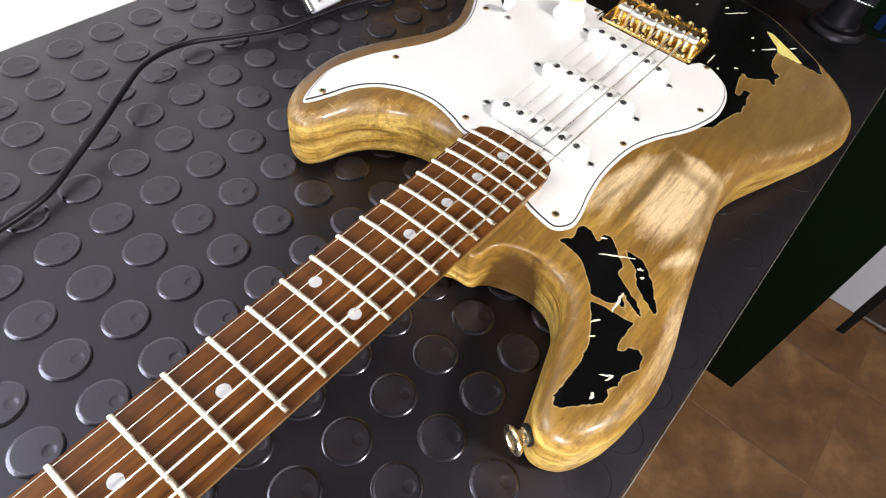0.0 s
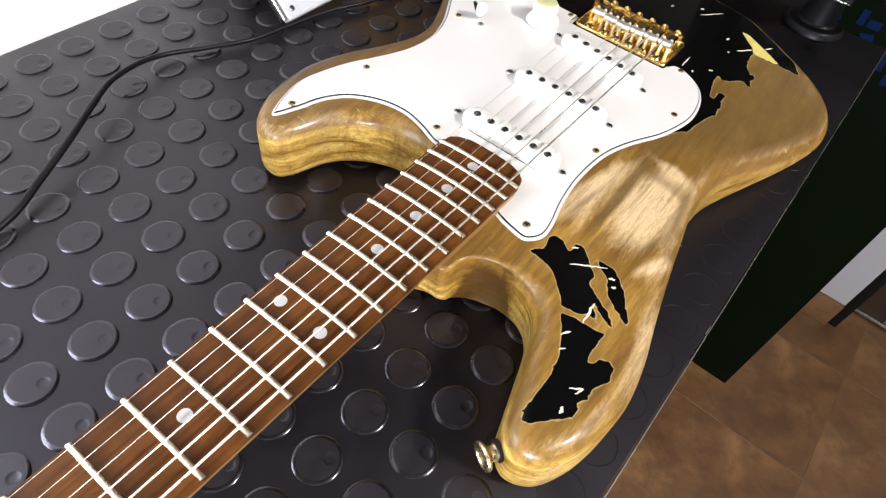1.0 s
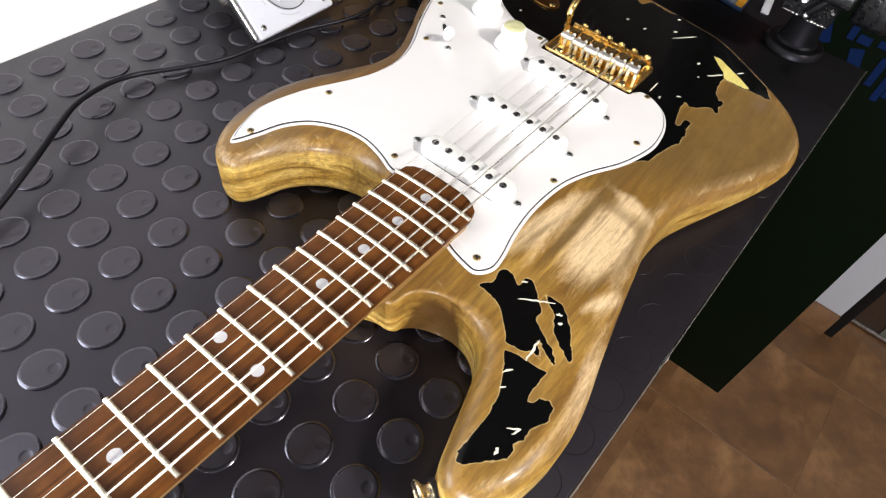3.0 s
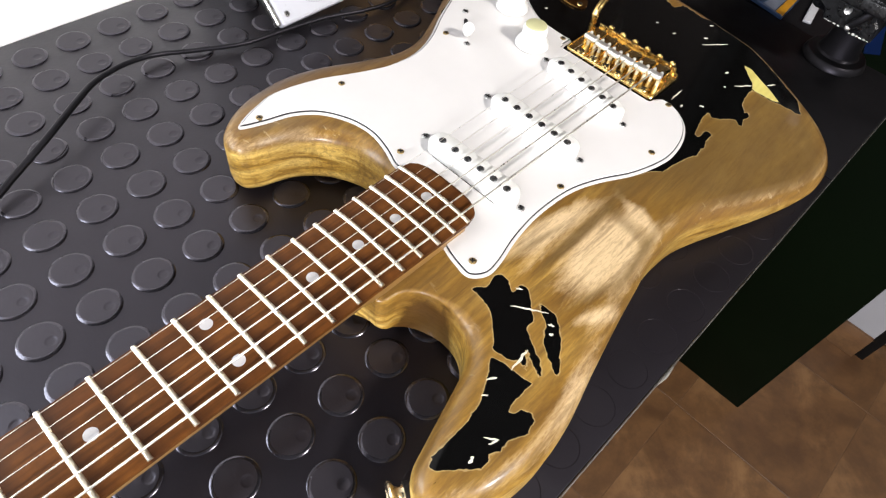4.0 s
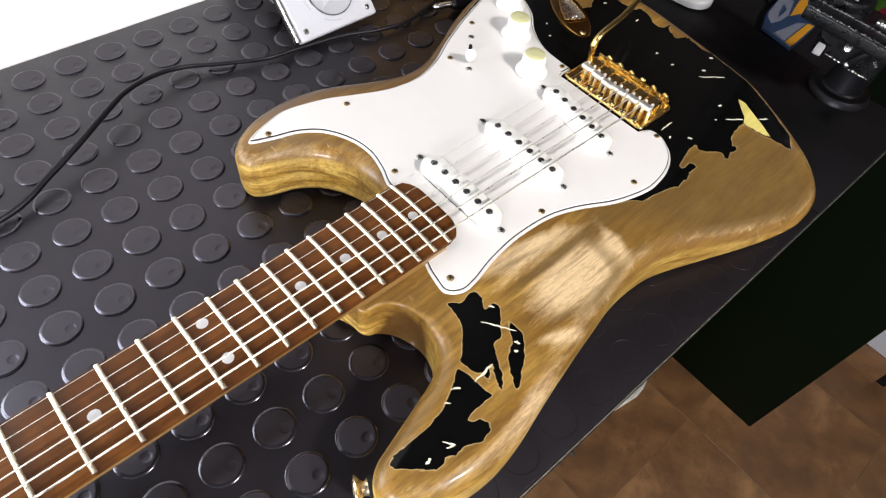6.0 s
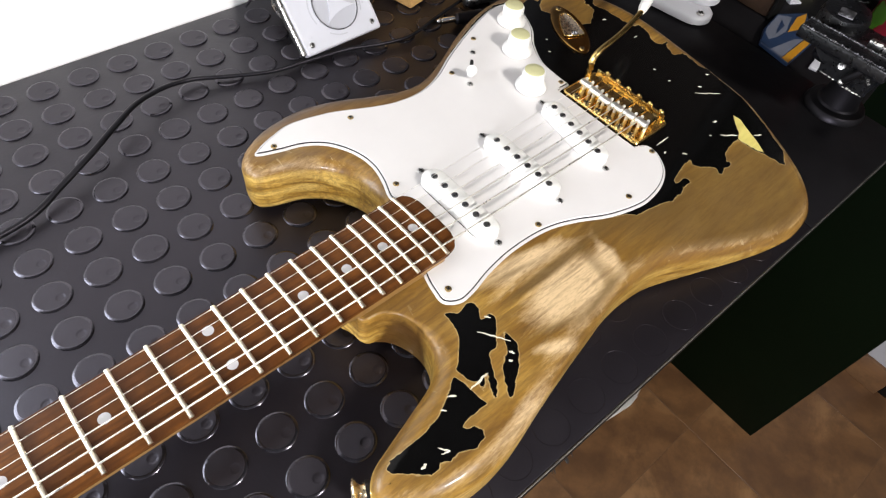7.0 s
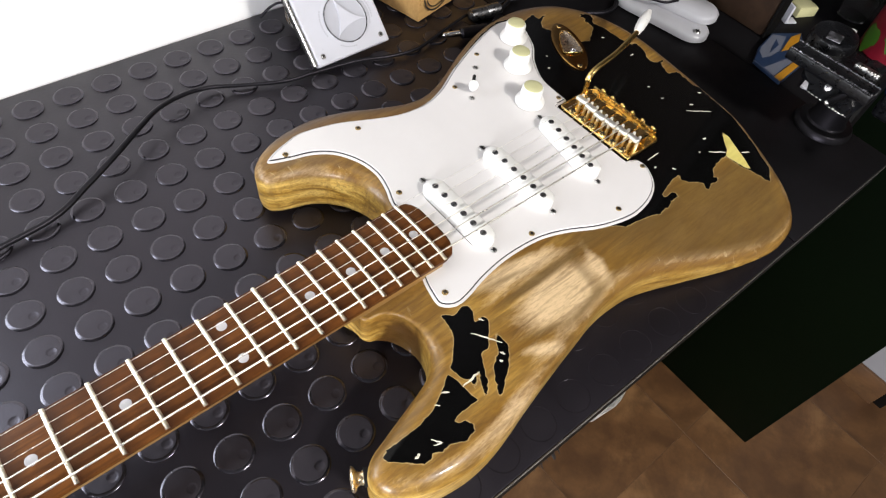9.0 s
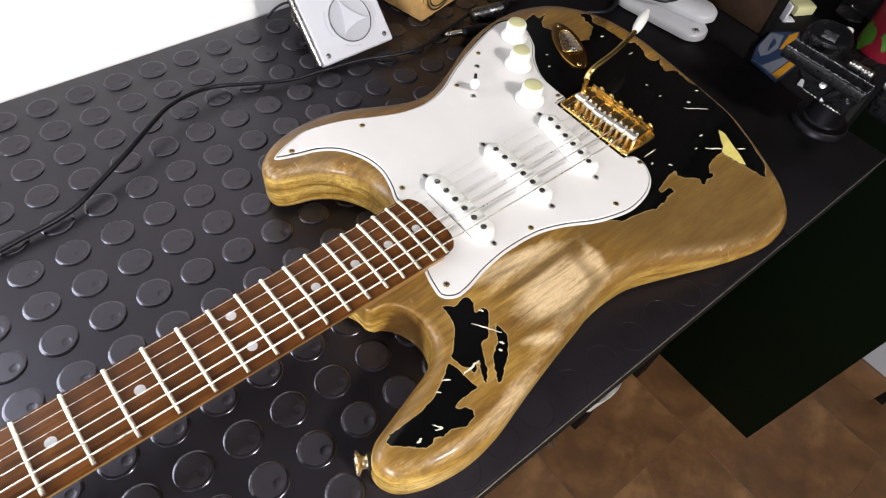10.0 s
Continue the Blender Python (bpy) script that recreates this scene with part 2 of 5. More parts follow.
# unseen ceiling and walls are kept dark to cut bounced and reflected light
M_CEIL = painted("dark_unseen_ceiling_paint", (0.10, 0.10, 0.10), 0.7)
M_DIM = painted("dark_unseen_wall_paint", (0.155, 0.157, 0.170), 0.7)
M_GREEN = painted("dark_green_enamel", (0.0010, 0.0038, 0.0008), 0.55, 0.7, 0.06)
M_BLUE = painted("blue_lettering", (0.002, 0.010, 0.048), 0.6, 0.8, 0.06)
M_SAGE = painted("grey_green_paint", (0.10, 0.105, 0.085), 0.5)
M_DARK = painted("dark_stained_board", (0.003, 0.0026, 0.0024), 0.6, 0.6, 0.2)
M_BROWN = wood("red_brown_wood", (0.030, 0.015, 0.008), (0.058, 0.033, 0.019), 0.45, 12, (1, 1, 0.08))
M_RIDGE = metal("worn_enamel_edge", (0.38, 0.38, 0.41), 0.45, 0.12)
M_EDGE = metal("aluminium_edge", (0.30, 0.285, 0.27), 0.5)
M_SOCKET = plastic("black_hole", (0.004, 0.004, 0.004), 0.6)


def hammertone():
    m = Mat("grey_hammered_enamel", rough=0.30, metal=0.2, spec=0.5)
    v = m.noise(460, 3, 0.55)
    m.colour(m.ramp(v, [(0.40, (0.0022, 0.0022, 0.0028)), (0.60, (0.0055, 0.0058, 0.0075)), (0.78, (0.018, 0.019, 0.023))]))
    m.rough(m.ramp(m.noise(200, 3), [(0.3, 0.22), (0.7, 0.42)]))
    m.bump(v, 0.0007, 0.6)
    return m.mat


M_HAMMER = hammertone()
M_BASE = rubber("black_swivel_rubber", (0.003, 0.003, 0.003), (0.005, 0.005, 0.005), 0.42, 0.28)
M_PBLUE = plastic("print_blue", (0.010, 0.024, 0.062), 0.4)
M_PYELLOW = plastic("print_yellow", (0.40, 0.18, 0.008), 0.4)
M_PGREY = plastic("print_grey", (0.11, 0.12, 0.155), 0.4)
M_TOOL = plastic("grey_white_tool_plastic", (0.46, 0.46, 0.49), 0.32, 0.93)
M_RED = plastic("red_plastic", (0.17, 0.006, 0.016), 0.4)
M_LIME = plastic("green_plastic", (0.045, 0.13, 0.01), 0.4)
M_CLEAR = Mat("clear_plastic", (0.9, 0.9, 0.9), 0.12)
M_CLEAR.bsdf.inputs["Transmission Weight"].default_value = 1.0
M_CLEAR = M_CLEAR.mat
M_LAMP = Mat("lamp_diffuser", (0.9, 0.9, 0.88), 0.5)
M_LAMP.bsdf.inputs["Emission Color"].default_value = (1, 0.97, 0.92, 1)
M_LAMP.bsdf.inputs["Emission Strength"].default_value = 4.0
M_LAMP = M_LAMP.mat


# ---- mesh tools ----
ROOM = pose(0, 0, 0, 0, 0, -1.25)  # the bench and the room stand slightly turned to the guitar


def thing(name, label, category, group="", at=None, room=False):
    ob = tagged(new(name), label, category, group)
    ob.matrix_world = (ROOM if room else Matrix()) @ (at or Matrix())
    return ob


def part(name, bm, material, parent=None, label="", smooth=0.6, at=None):
    """Links a bmesh as one mesh object under a thing or a part, in the parent's own space."""
    bm.normal_update()
    me = bpy.data.meshes.new(name)
    bm.to_mesh(me)
    bm.free()
    for mat in material if isinstance(material, (list, tuple)) else (material,):
        me.materials.append(mat)
    if smooth:
        me.shade_smooth()
        me.set_sharp_from_angle(angle=smooth)
    return hang(name, me, parent, label, at)


def hang(name, me, parent=None, label="", at=None):
    ob = new(name, me)
    if parent:
        ob.parent = parent
    if at:
        ob.matrix_basis = at
    if label:
        ob["label"] = label
    return ob


def box(sx, sy, sz, bevel=0.0, at=None, bm=None, seg=2):
    """A box of that size, resting on z = 0 round the origin, with bevelled edges."""
    b = bmesh.new()
    bmesh.ops.create_cube(b, size=1, matrix=Matrix.Translation((0, 0, sz / 2)) @ Matrix.Diagonal((sx, sy, sz, 1)))
    if bevel:
        bmesh.ops.bevel(b, geom=b.edges[:], offset=bevel, segments=seg, affect="EDGES", profile=0.5)
    return merged(b, at, bm)


def merged(b, at=None, bm=None):
    if at:
        bmesh.ops.transform(b, matrix=at, verts=b.verts)
    if bm is None:
        return b
    me = bpy.data.meshes.new("tmp")
    b.to_mesh(me)
    b.free()
    bm.from_mesh(me)
    bpy.data.meshes.remove(me)
    return bm


def lathe(profile, n=32, at=None, bm=None, close=True):
    """A body turned round z from (radius, z) pairs."""
    b = bmesh.new()
    rings = [[b.verts.new((r * math.cos(2 * math.pi * i / n), r * math.sin(2 * math.pi * i / n), z)) for i in range(n)] for r, z in profile]
    for lo, hi in zip(rings, rings[1:]):
        for i in range(n):
            b.faces.new((lo[i], lo[(i + 1) % n], hi[(i + 1) % n], hi[i]))
    if close:
        b.faces.new(rings[0][::-1])
        b.faces.new(rings[-1])
    return merged(b, at, bm)


def smooth_path(points, per=8, closed=False):
    """Catmull-Rom points through the given ones, of any dimension."""
    p = [np.array(q, float) for q in points]
    n, out = len(p), []
    for i in range(n if closed else n - 1):
        a, b, c, d = (p[(i + k) % n] if closed else p[min(max(i + k, 0), n - 1)] for k in (-1, 0, 1, 2))
        for s in range(per):
            t = s / per
            out.append(0.5 * (2 * b + (c - a) * t + (2 * a - 5 * b + 4 * c - d) * t * t + (3 * b - a - 3 * c + d) * t ** 3))
    if not closed:
        out.append(p[-1])
    return out


def tube(points, radius, n=10, bm=None, per=8):
    """A round rod along a smooth path; radius: a number or one for each given point."""
    radii = radius if isinstance(radius, (list, tuple)) else [radius] * len(points)
    path = smooth_path([(*q, r) for q, r in zip(points, radii)], per)
    b = bmesh.new()
    rings, up = [], Vector((0.03, 0.02, 1)).normalized()
    for i, q in enumerate(path):
        a, c = path[max(i - 1, 0)], path[min(i + 1, len(path) - 1)]
        way = Vector(c[:3] - a[:3]).normalized()
        side = way.cross(up)
        side = side.normalized() if side.length > 1e-4 else Vector((1, 0, 0))
        top = side.cross(way)
        rings.append([b.verts.new(Vector(q[:3]) + float(q[3]) * (math.cos(2 * math.pi * k / n) * side + math.sin(2 * math.pi * k / n) * top)) for k in range(n)])
    for lo, hi in zip(rings, rings[1:]):
        for i in range(n):
            b.faces.new((lo[i], lo[(i + 1) % n], hi[(i + 1) % n], hi[i]))
    b.faces.new(rings[0][::-1])
    b.faces.new(rings[-1])
    bmesh.ops.recalc_face_normals(b, faces=b.faces)
    return merged(b, None, bm)


def inset(outline, d):
    """A closed outline (counter-clockwise) moved inwards by d."""
    o = np.array(outline)
    t = np.roll(o, -1, 0) - np.roll(o, 1, 0)
    t /= np.linalg.norm(t, axis=1)[:, None]
    return o + (np.zeros(len(o)) + d)[:, None] * np.stack((-t[:, 1], t[:, 0]), 1)


def filled(outline):
    """Triangles that fill a closed outline: their points and corners."""
    n = len(outline)
    vs, _, faces, _, _, _ = geometry.delaunay_2d_cdt([Vector((float(p[0]), float(p[1]))) for p in outline], [(i, (i + 1) % n) for i in range(n)], [], 1, 1e-7)
    at = np.array([(v.x, v.y) for v in vs])
    middle = np.array([at[list(f)].mean(0) for f in faces])
    return at, [tuple(f) for f, d in zip(faces, signed(outline, middle)) if d > -1e-6]


def plate(outline, z0, z1, chamfer=0.0, slope=None):
    """A flat plate with that outline (counter-clockwise), from z0 to z1; slope: how far the top is drawn in."""
    b = bmesh.new()
    rows = [(outline, z0), (outline, z1)] if slope is None and not chamfer else [(outline, z0), (outline, z1 - (chamfer or z1 - z0)), (inset(outline, slope or chamfer), z1)]
    rings = [[b.verts.new((p[0], p[1], z)) for p in o] for o, z in rows]
    n = len(outline)
    for lo, hi in zip(rings, rings[1:]):
        for i in range(n):
            if (lo[i].co - hi[i].co).length > 1e-7:
                b.faces.new((lo[i], lo[(i + 1) % n], hi[(i + 1) % n], hi[i]))
    for (o, z), flip in ((rows[0], True), (rows[-1], False)):
        at, tris = filled(o)
        vs = [b.verts.new((x, y, z)) for x, y in at]
        for f in tris:
            c = [vs[i] for i in f]
            b.faces.new(c[::-1] if flip else c)
    bmesh.ops.remove_doubles(b, verts=b.verts, dist=1e-6)
    return b


def stadium(length, width, n=12):
    """An outline with round ends along y, counter-clockwise."""
    r, h = width / 2, length / 2 - width / 2
    return [(r * math.cos(a), h + r * math.sin(a)) for a in np.linspace(0, math.pi, n)] + [(r * math.cos(a), -h + r * math.sin(a)) for a in np.linspace(math.pi, 2 * math.pi, n)]


def signed(poly, pts):
    """Distance of points from a closed polygon, positive inside."""
    p, q = np.array(poly), np.roll(np.array(poly), -1, 0)
    d = np.full(len(pts), 1e9)
    inside = np.zeros(len(pts), bool)
    for a, b in zip(p, q):
        ab = b - a
        t = np.clip(((pts - a) @ ab) / max(ab @ ab, 1e-12), 0, 1)
        d = np.minimum(d, np.linalg.norm(pts - (a + t[:, None] * ab), axis=1))
        hit = ((a[1] > pts[:, 1]) != (b[1] > pts[:, 1])) & (pts[:, 0] < (b[0] - a[0]) * (pts[:, 1] - a[1]) / (b[1] - a[1] + 1e-15) + a[0])
        inside ^= hit
    return np.where(inside, d, -d)


# ---- the room ----
X0, X1, Y0, Y1, CEIL = -0.957, 2.3, -0.348, 1.75, 2.42


def structure(name, bm, material, label, category, smooth=0.6):
    return tagged(part(name, bm, material, None, label, smooth, ROOM), label, category, kind="structure")


floor = structure("floor", box(X1 - X0 + 0.6, Y1 - Y0 + 0.4, 0.05, at=Matrix.Translation(((X0 + X1) / 2 - 0.3, (Y0 + Y1) / 2, FLOOR - 0.0508))), M_GROUT, "brown grout bed under the floor tiles", "floor")
wx0, wx1, wz0, wz1 = WINDOW
for name, xa, xb, za, zb in (("wall_back", 0.06, wx0, FLOOR, CEIL), ("wall_back_far", wx1, X1 + 0.1, FLOOR, CEIL), ("wall_back_sill", wx0, wx1, FLOOR, wz0), ("wall_back_head", wx0, wx1, wz1, CEIL)):
    structure(name, box(xb - xa, 0.12, zb - za, at=Matrix.Translation(((xa + xb) / 2, Y0 - 0.061, za))), M_WALL, "plain white painted wall behind the workbench", "wall")
# unseen stretch of the back wall, darkened so that glossy things reflect less light
structure("wall_back_dim", box(0.06 - X0 + 0.7, 0.12, CEIL - FLOOR, at=Matrix.Translation(((0.06 + X0 - 0.7) / 2, Y0 - 0.061, FLOOR))), M_DIM, "unseen stretch of the back wall, darkened to dim reflections", "wall")
# added window, out of view, to brighten the studs' rims
window = tagged(new("added_window_1"), "unseen white framed window added behind the bench", "window", kind="structure")
window.matrix_world = ROOM
for x, w in ((wx0 + 0.02, 0.04), (wx1 - 0.02, 0.04), ((wx0 + wx1) / 2, 0.05)):
    part("window_frame", box(w, 0.05, wz1 - wz0 - 0.08, 0.003, Matrix.Translation((x, Y0 - 0.085, wz0 + 0.04))), M_WHITE, window)
for z in (wz0, wz1 - 0.04):
    part("window_frame", box(wx1 - wx0, 0.05, 0.04, 0.003, Matrix.Translation(((wx0 + wx1) / 2, Y0 - 0.085, z))), M_WHITE, window)
structure("wall_end", box(0.12, 0.782, CEIL - FLOOR, at=Matrix.Translation((X0 - 0.06, 0.087, FLOOR))), M_SHADED_WALL, "plain white painted wall beside the doorway", "wall")
structure("wall_end_far", box(0.12, Y1 - 1.30, CEIL - FLOOR, at=Matrix.Translation((X0 - 0.06, (Y1 + 1.30) / 2, FLOOR))), M_SHADED_WALL, "plain white painted wall past the doorway", "wall")
structure("wall_lintel", box(0.12, 0.822, CEIL - 2.0, at=Matrix.Translation((X0 - 0.06, 0.889, 2.0))), M_SHADED_WALL, "plain white painted wall over the doorway", "wall")
structure("wall_front", box(X1 - X0, 0.12, CEIL - FLOOR, at=Matrix.Translation(((X0 + X1) / 2, Y1 + 0.06, FLOOR))), M_DIM, "plain unseen wall, kept dark", "wall")
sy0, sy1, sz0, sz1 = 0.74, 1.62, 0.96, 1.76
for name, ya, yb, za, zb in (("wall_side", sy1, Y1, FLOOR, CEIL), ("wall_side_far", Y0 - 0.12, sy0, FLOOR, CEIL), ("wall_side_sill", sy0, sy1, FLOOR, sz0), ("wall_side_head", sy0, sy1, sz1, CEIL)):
    structure(name, box(0.12, yb - ya, zb - za, at=Matrix.Translation((X1 + 0.06, (ya + yb) / 2, za))), M_DIM, "plain unseen wall, kept dark, round an added window", "wall")
# added window, out of view, to brighten the back wall and the body's sides
window = tagged(new("added_window_2"), "unseen white framed window added in the side wall", "window", kind="structure")
window.matrix_world = ROOM
for y in (sy0 + 0.02, sy1 - 0.02):
    part("window_frame", box(0.05, 0.04, sz1 - sz0 - 0.08, 0.003, Matrix.Translation((X1 + 0.085, y, sz0 + 0.04))), M_WHITE, window)
for z in (sz0, sz1 - 0.04):
    part("window_frame", box(0.05, sy1 - sy0, 0.04, 0.003, Matrix.Translation((X1 + 0.085, (sy0 + sy1) / 2, z))), M_WHITE, window)
structure("ceiling", box(X1 - X0 + 0.6, Y1 - Y0 + 0.3, 0.1, at=Matrix.Translation(((X0 + X1) / 2 - 0.2, (Y0 + Y1) / 2, CEIL))), M_CEIL, "plain unseen ceiling, kept dark", "ceiling")


# ---- workbench and its rubber mat ----
BX0, BX1, BY0, BY1 = -0.272, 1.05, -0.3470, 0.1618
bench = thing("workbench", "workbench with a dark board top under a black studded mat", "workbench", room=True)
part("worktop", box(BX1 - BX0, BY1 - BY0, 0.030, 0.002, Matrix.Translation(((BX0 + BX1) / 2, (BY0 + BY1) / 2, BENCH - 0.0346))), M_DARK, bench)
for y in (-0.31, 0.0):
    for x in (-0.2, 0.98):
        part("leg", box(0.05, 0.05, BENCH - 0.0345 - FLOOR, 0.003, Matrix.Translation((x, y, FLOOR))), M_DARK, bench)
part("edge_strip", box(BX1 - BX0, 0.0009, 0.0030, 0.0002, Matrix.Translation(((BX0 + BX1) / 2, BY1 + 0.0005, BENCH - 0.0034))), M_EDGE, bench, "thin worn metal edge strip")

mat = thing("rubber_mat", "black rubber mat with raised round studs on the workbench", "rubber mat", room=True)
MAT_END = -0.095
part("sheet", box(BX1 - MAT_END - 0.001, BY1 - BY0 - 0.001, 0.0042, 0.0008, Matrix.Translation(((MAT_END + BX1) / 2, (BY0 + BY1) / 2, BENCH - 0.0042))), M_MAT, mat)
# the weaker reflections at this end are put into a darker, duller rubber
part("plain_border", box(MAT_END - BX0 - 0.001, BY1 - BY0 - 0.001, 0.0042, 0.0008, Matrix.Translation(((BX0 + MAT_END) / 2, (BY0 + BY1) / 2, BENCH - 0.0042))), M_BORDER, mat, "plain matt border without studs, rubber darkened for weaker reflections")


def stud_mesh(n=24):
    """A low round stud with a rounded shoulder and a moulded dimple off its middle."""
    b = bmesh.new()

    def ring(r, z, count, x=0.0, y=0.0):
        return [b.verts.new((x + r * math.cos(2 * math.pi * i / count), y + r * math.sin(2 * math.pi * i / count), z)) for i in range(count)]

    def wall(lo, hi, index):
        k = len(lo)
        for i in range(k):
            b.faces.new((lo[i], lo[(i + 1) % k], hi[(i + 1) % k], hi[i])).material_index = index

    prof = [(0.0127, -0.0003), (0.01262, 0.0003), (0.0121, 0.0007), (0.0113, 0.0010), (0.0106, 0.00113), (0.0102, 0.00115), (0.0098, 0.00115)]
    rings = [ring(r, z, n) for r, z in prof]
    for k, (lo, hi) in enumerate(zip(rings, rings[1:])):
        wall(lo, hi, 1 if k < 4 else 0)
    dimple = [ring(r, z, 12, -0.0040, 0.0042) for r, z in ((0.0038, 0.00115), (0.0034, 0.00115), (0.0028, 0.00094), (0.0018, 0.00080))]
    edges = [b.edges.get((q[i], q[(i + 1) % len(q)])) or b.edges.new((q[i], q[(i + 1) % len(q)])) for q in (rings[-1], dimple[0]) for i in range(len(q))]
    bmesh.ops.triangle_fill(b, use_beauty=True, edges=edges)
    for lo, hi in zip(dimple, dimple[1:]):
        wall(lo, hi, 0)
    b.faces.new(dimple[-1])
    bmesh.ops.recalc_face_normals(b, faces=b.faces)
    b.normal_update()
    me = bpy.data.meshes.new("stud")
    b.to_mesh(me)
    b.free()
    me.materials.append(M_STUD)
    me.materials.append(M_RIM)
    me.shade_smooth()
    me.set_sharp_from_angle(angle=0.7)
    return me


# ---- guitar ----
# x runs from the bridge to the nut, y to the bass side; the strings' length is 648 mm
SCALE = 0.648
BACK, TOP = BENCH + 0.0019, BENCH + 0.0465
GUARD, BOARD = TOP + 0.0025, TOP + 0.0105
guitar = thing("electric_guitar", "worn electric guitar of bare wood and black lacquer on a mat", "electric guitar")

OUTLINE = [
    (0.2620, 0.022), (0.2612, 0.0275), (0.2575, 0.0308), (0.2510, 0.0318), (0.2440, 0.0355), (0.2385, 0.0435), (0.236, 0.056), (0.2405, 0.071), (0.252, 0.082), (0.272, 0.089), (0.293, 0.0955), (0.308, 0.101), (0.3155, 0.111),
    (0.312, 0.123), (0.302, 0.131), (0.286, 0.137), (0.262, 0.1405), (0.236, 0.138), (0.203, 0.130), (0.169, 0.1225), (0.146, 0.118), (0.121, 0.1135), (0.097, 0.113), (0.073, 0.1165),
    (0.035, 0.1305), (0.000, 0.144), (-0.028, 0.153), (-0.052, 0.1580), (-0.077, 0.1570), (-0.097, 0.149), (-0.111, 0.131), (-0.1185, 0.105), (-0.1230, 0.076), (-0.1285, 0.035), (-0.1350, -0.015),
    (-0.1400, -0.069), (-0.132, -0.115), (-0.108, -0.151), (-0.074, -0.1675), (-0.041, -0.1695), (-0.009, -0.1640), (0.024, -0.1510), (0.057, -0.1338), (0.085, -0.1222), (0.108, -0.1212),
    (0.134, -0.1305), (0.160, -0.1420), (0.188, -0.1485), (0.218, -0.1460), (0.238, -0.1375), (0.250, -0.126), (0.2515, -0.113), (0.242, -0.105), (0.221, -0.098), (0.206, -0.0865), (0.1955, -0.070),
    (0.1915, -0.054), (0.193, -0.038), (0.205, -0.0295), (0.235, -0.026), (0.258, -0.0235), (0.2645, 0.0),
]
body_line = np.array(smooth_path([(x, y) for x, y in OUTLINE], 7, True))


def arm_drop(p):
    """How far the top falls away along the forearm contour."""
    d = (p[:, 0] - 0.10) * -0.205 + (p[:, 1] - 0.105) * 0.979
    return 0.31 * 0.5 * (np.sqrt(d * d + 0.010 ** 2) + d)


# what is left of the black lacquer on the top: outlines of the patches
PATCH_HORN = [(0.2190, 0.0560), (0.2120, 0.0610), (0.2030, 0.0580), (0.1990, 0.0610), (0.2010, 0.0660), (0.2050, 0.0720), (0.2030, 0.0730), (0.1950, 0.0730), (0.1990, 0.0800), (0.2050, 0.0860), (0.2100, 0.0920), (0.2160, 0.0920), (0.2190, 0.0960), (0.2220, 0.1020), (0.2260, 0.1090), (0.2310, 0.1140), (0.2330, 0.1130), (0.2300, 0.1070), (0.2260, 0.1010), (0.2260, 0.0990), (0.2340, 0.1070), (0.2350, 0.1060), (0.2330, 0.1010), (0.2360, 0.0980), (0.2370, 0.0920), (0.2380, 0.0880), (0.2320, 0.0820), (0.2250, 0.0760), (0.2220, 0.0710), (0.2200, 0.0650)]
PATCH_DRIP = [(0.2000, 0.0880), (0.1980, 0.0870), (0.1990, 0.0910), (0.1980, 0.0960), (0.2010, 0.1010), (0.2050, 0.1050), (0.2070, 0.1080), (0.2110, 0.1100), (0.2180, 0.1150), (0.2240, 0.1200), (0.2260, 0.1190), (0.2220, 0.1130), (0.2210, 0.1100), (0.2150, 0.1030), (0.2120, 0.1000), (0.2060, 0.0960)]
PATCH_TIP = [(0.2420, 0.0890), (0.2400, 0.0960), (0.2390, 0.1040), (0.2380, 0.1130), (0.2460, 0.1130), (0.2530, 0.1130), (0.2580, 0.1140), (0.2570, 0.1160), (0.2520, 0.1180), (0.2500, 0.1230), (0.2520, 0.1260), (0.2560, 0.1260), (0.2590, 0.1280), (0.2670, 0.1230), (0.2750, 0.1240), (0.2790, 0.1200), (0.2810, 0.1230), (0.2860, 0.1230), (0.2930, 0.1170), (0.3020, 0.1090), (0.3020, 0.1060), (0.2990, 0.1040), (0.2880, 0.1040), (0.2750, 0.1040), (0.2620, 0.1010), (0.2540, 0.0970), (0.2480, 0.0940)]
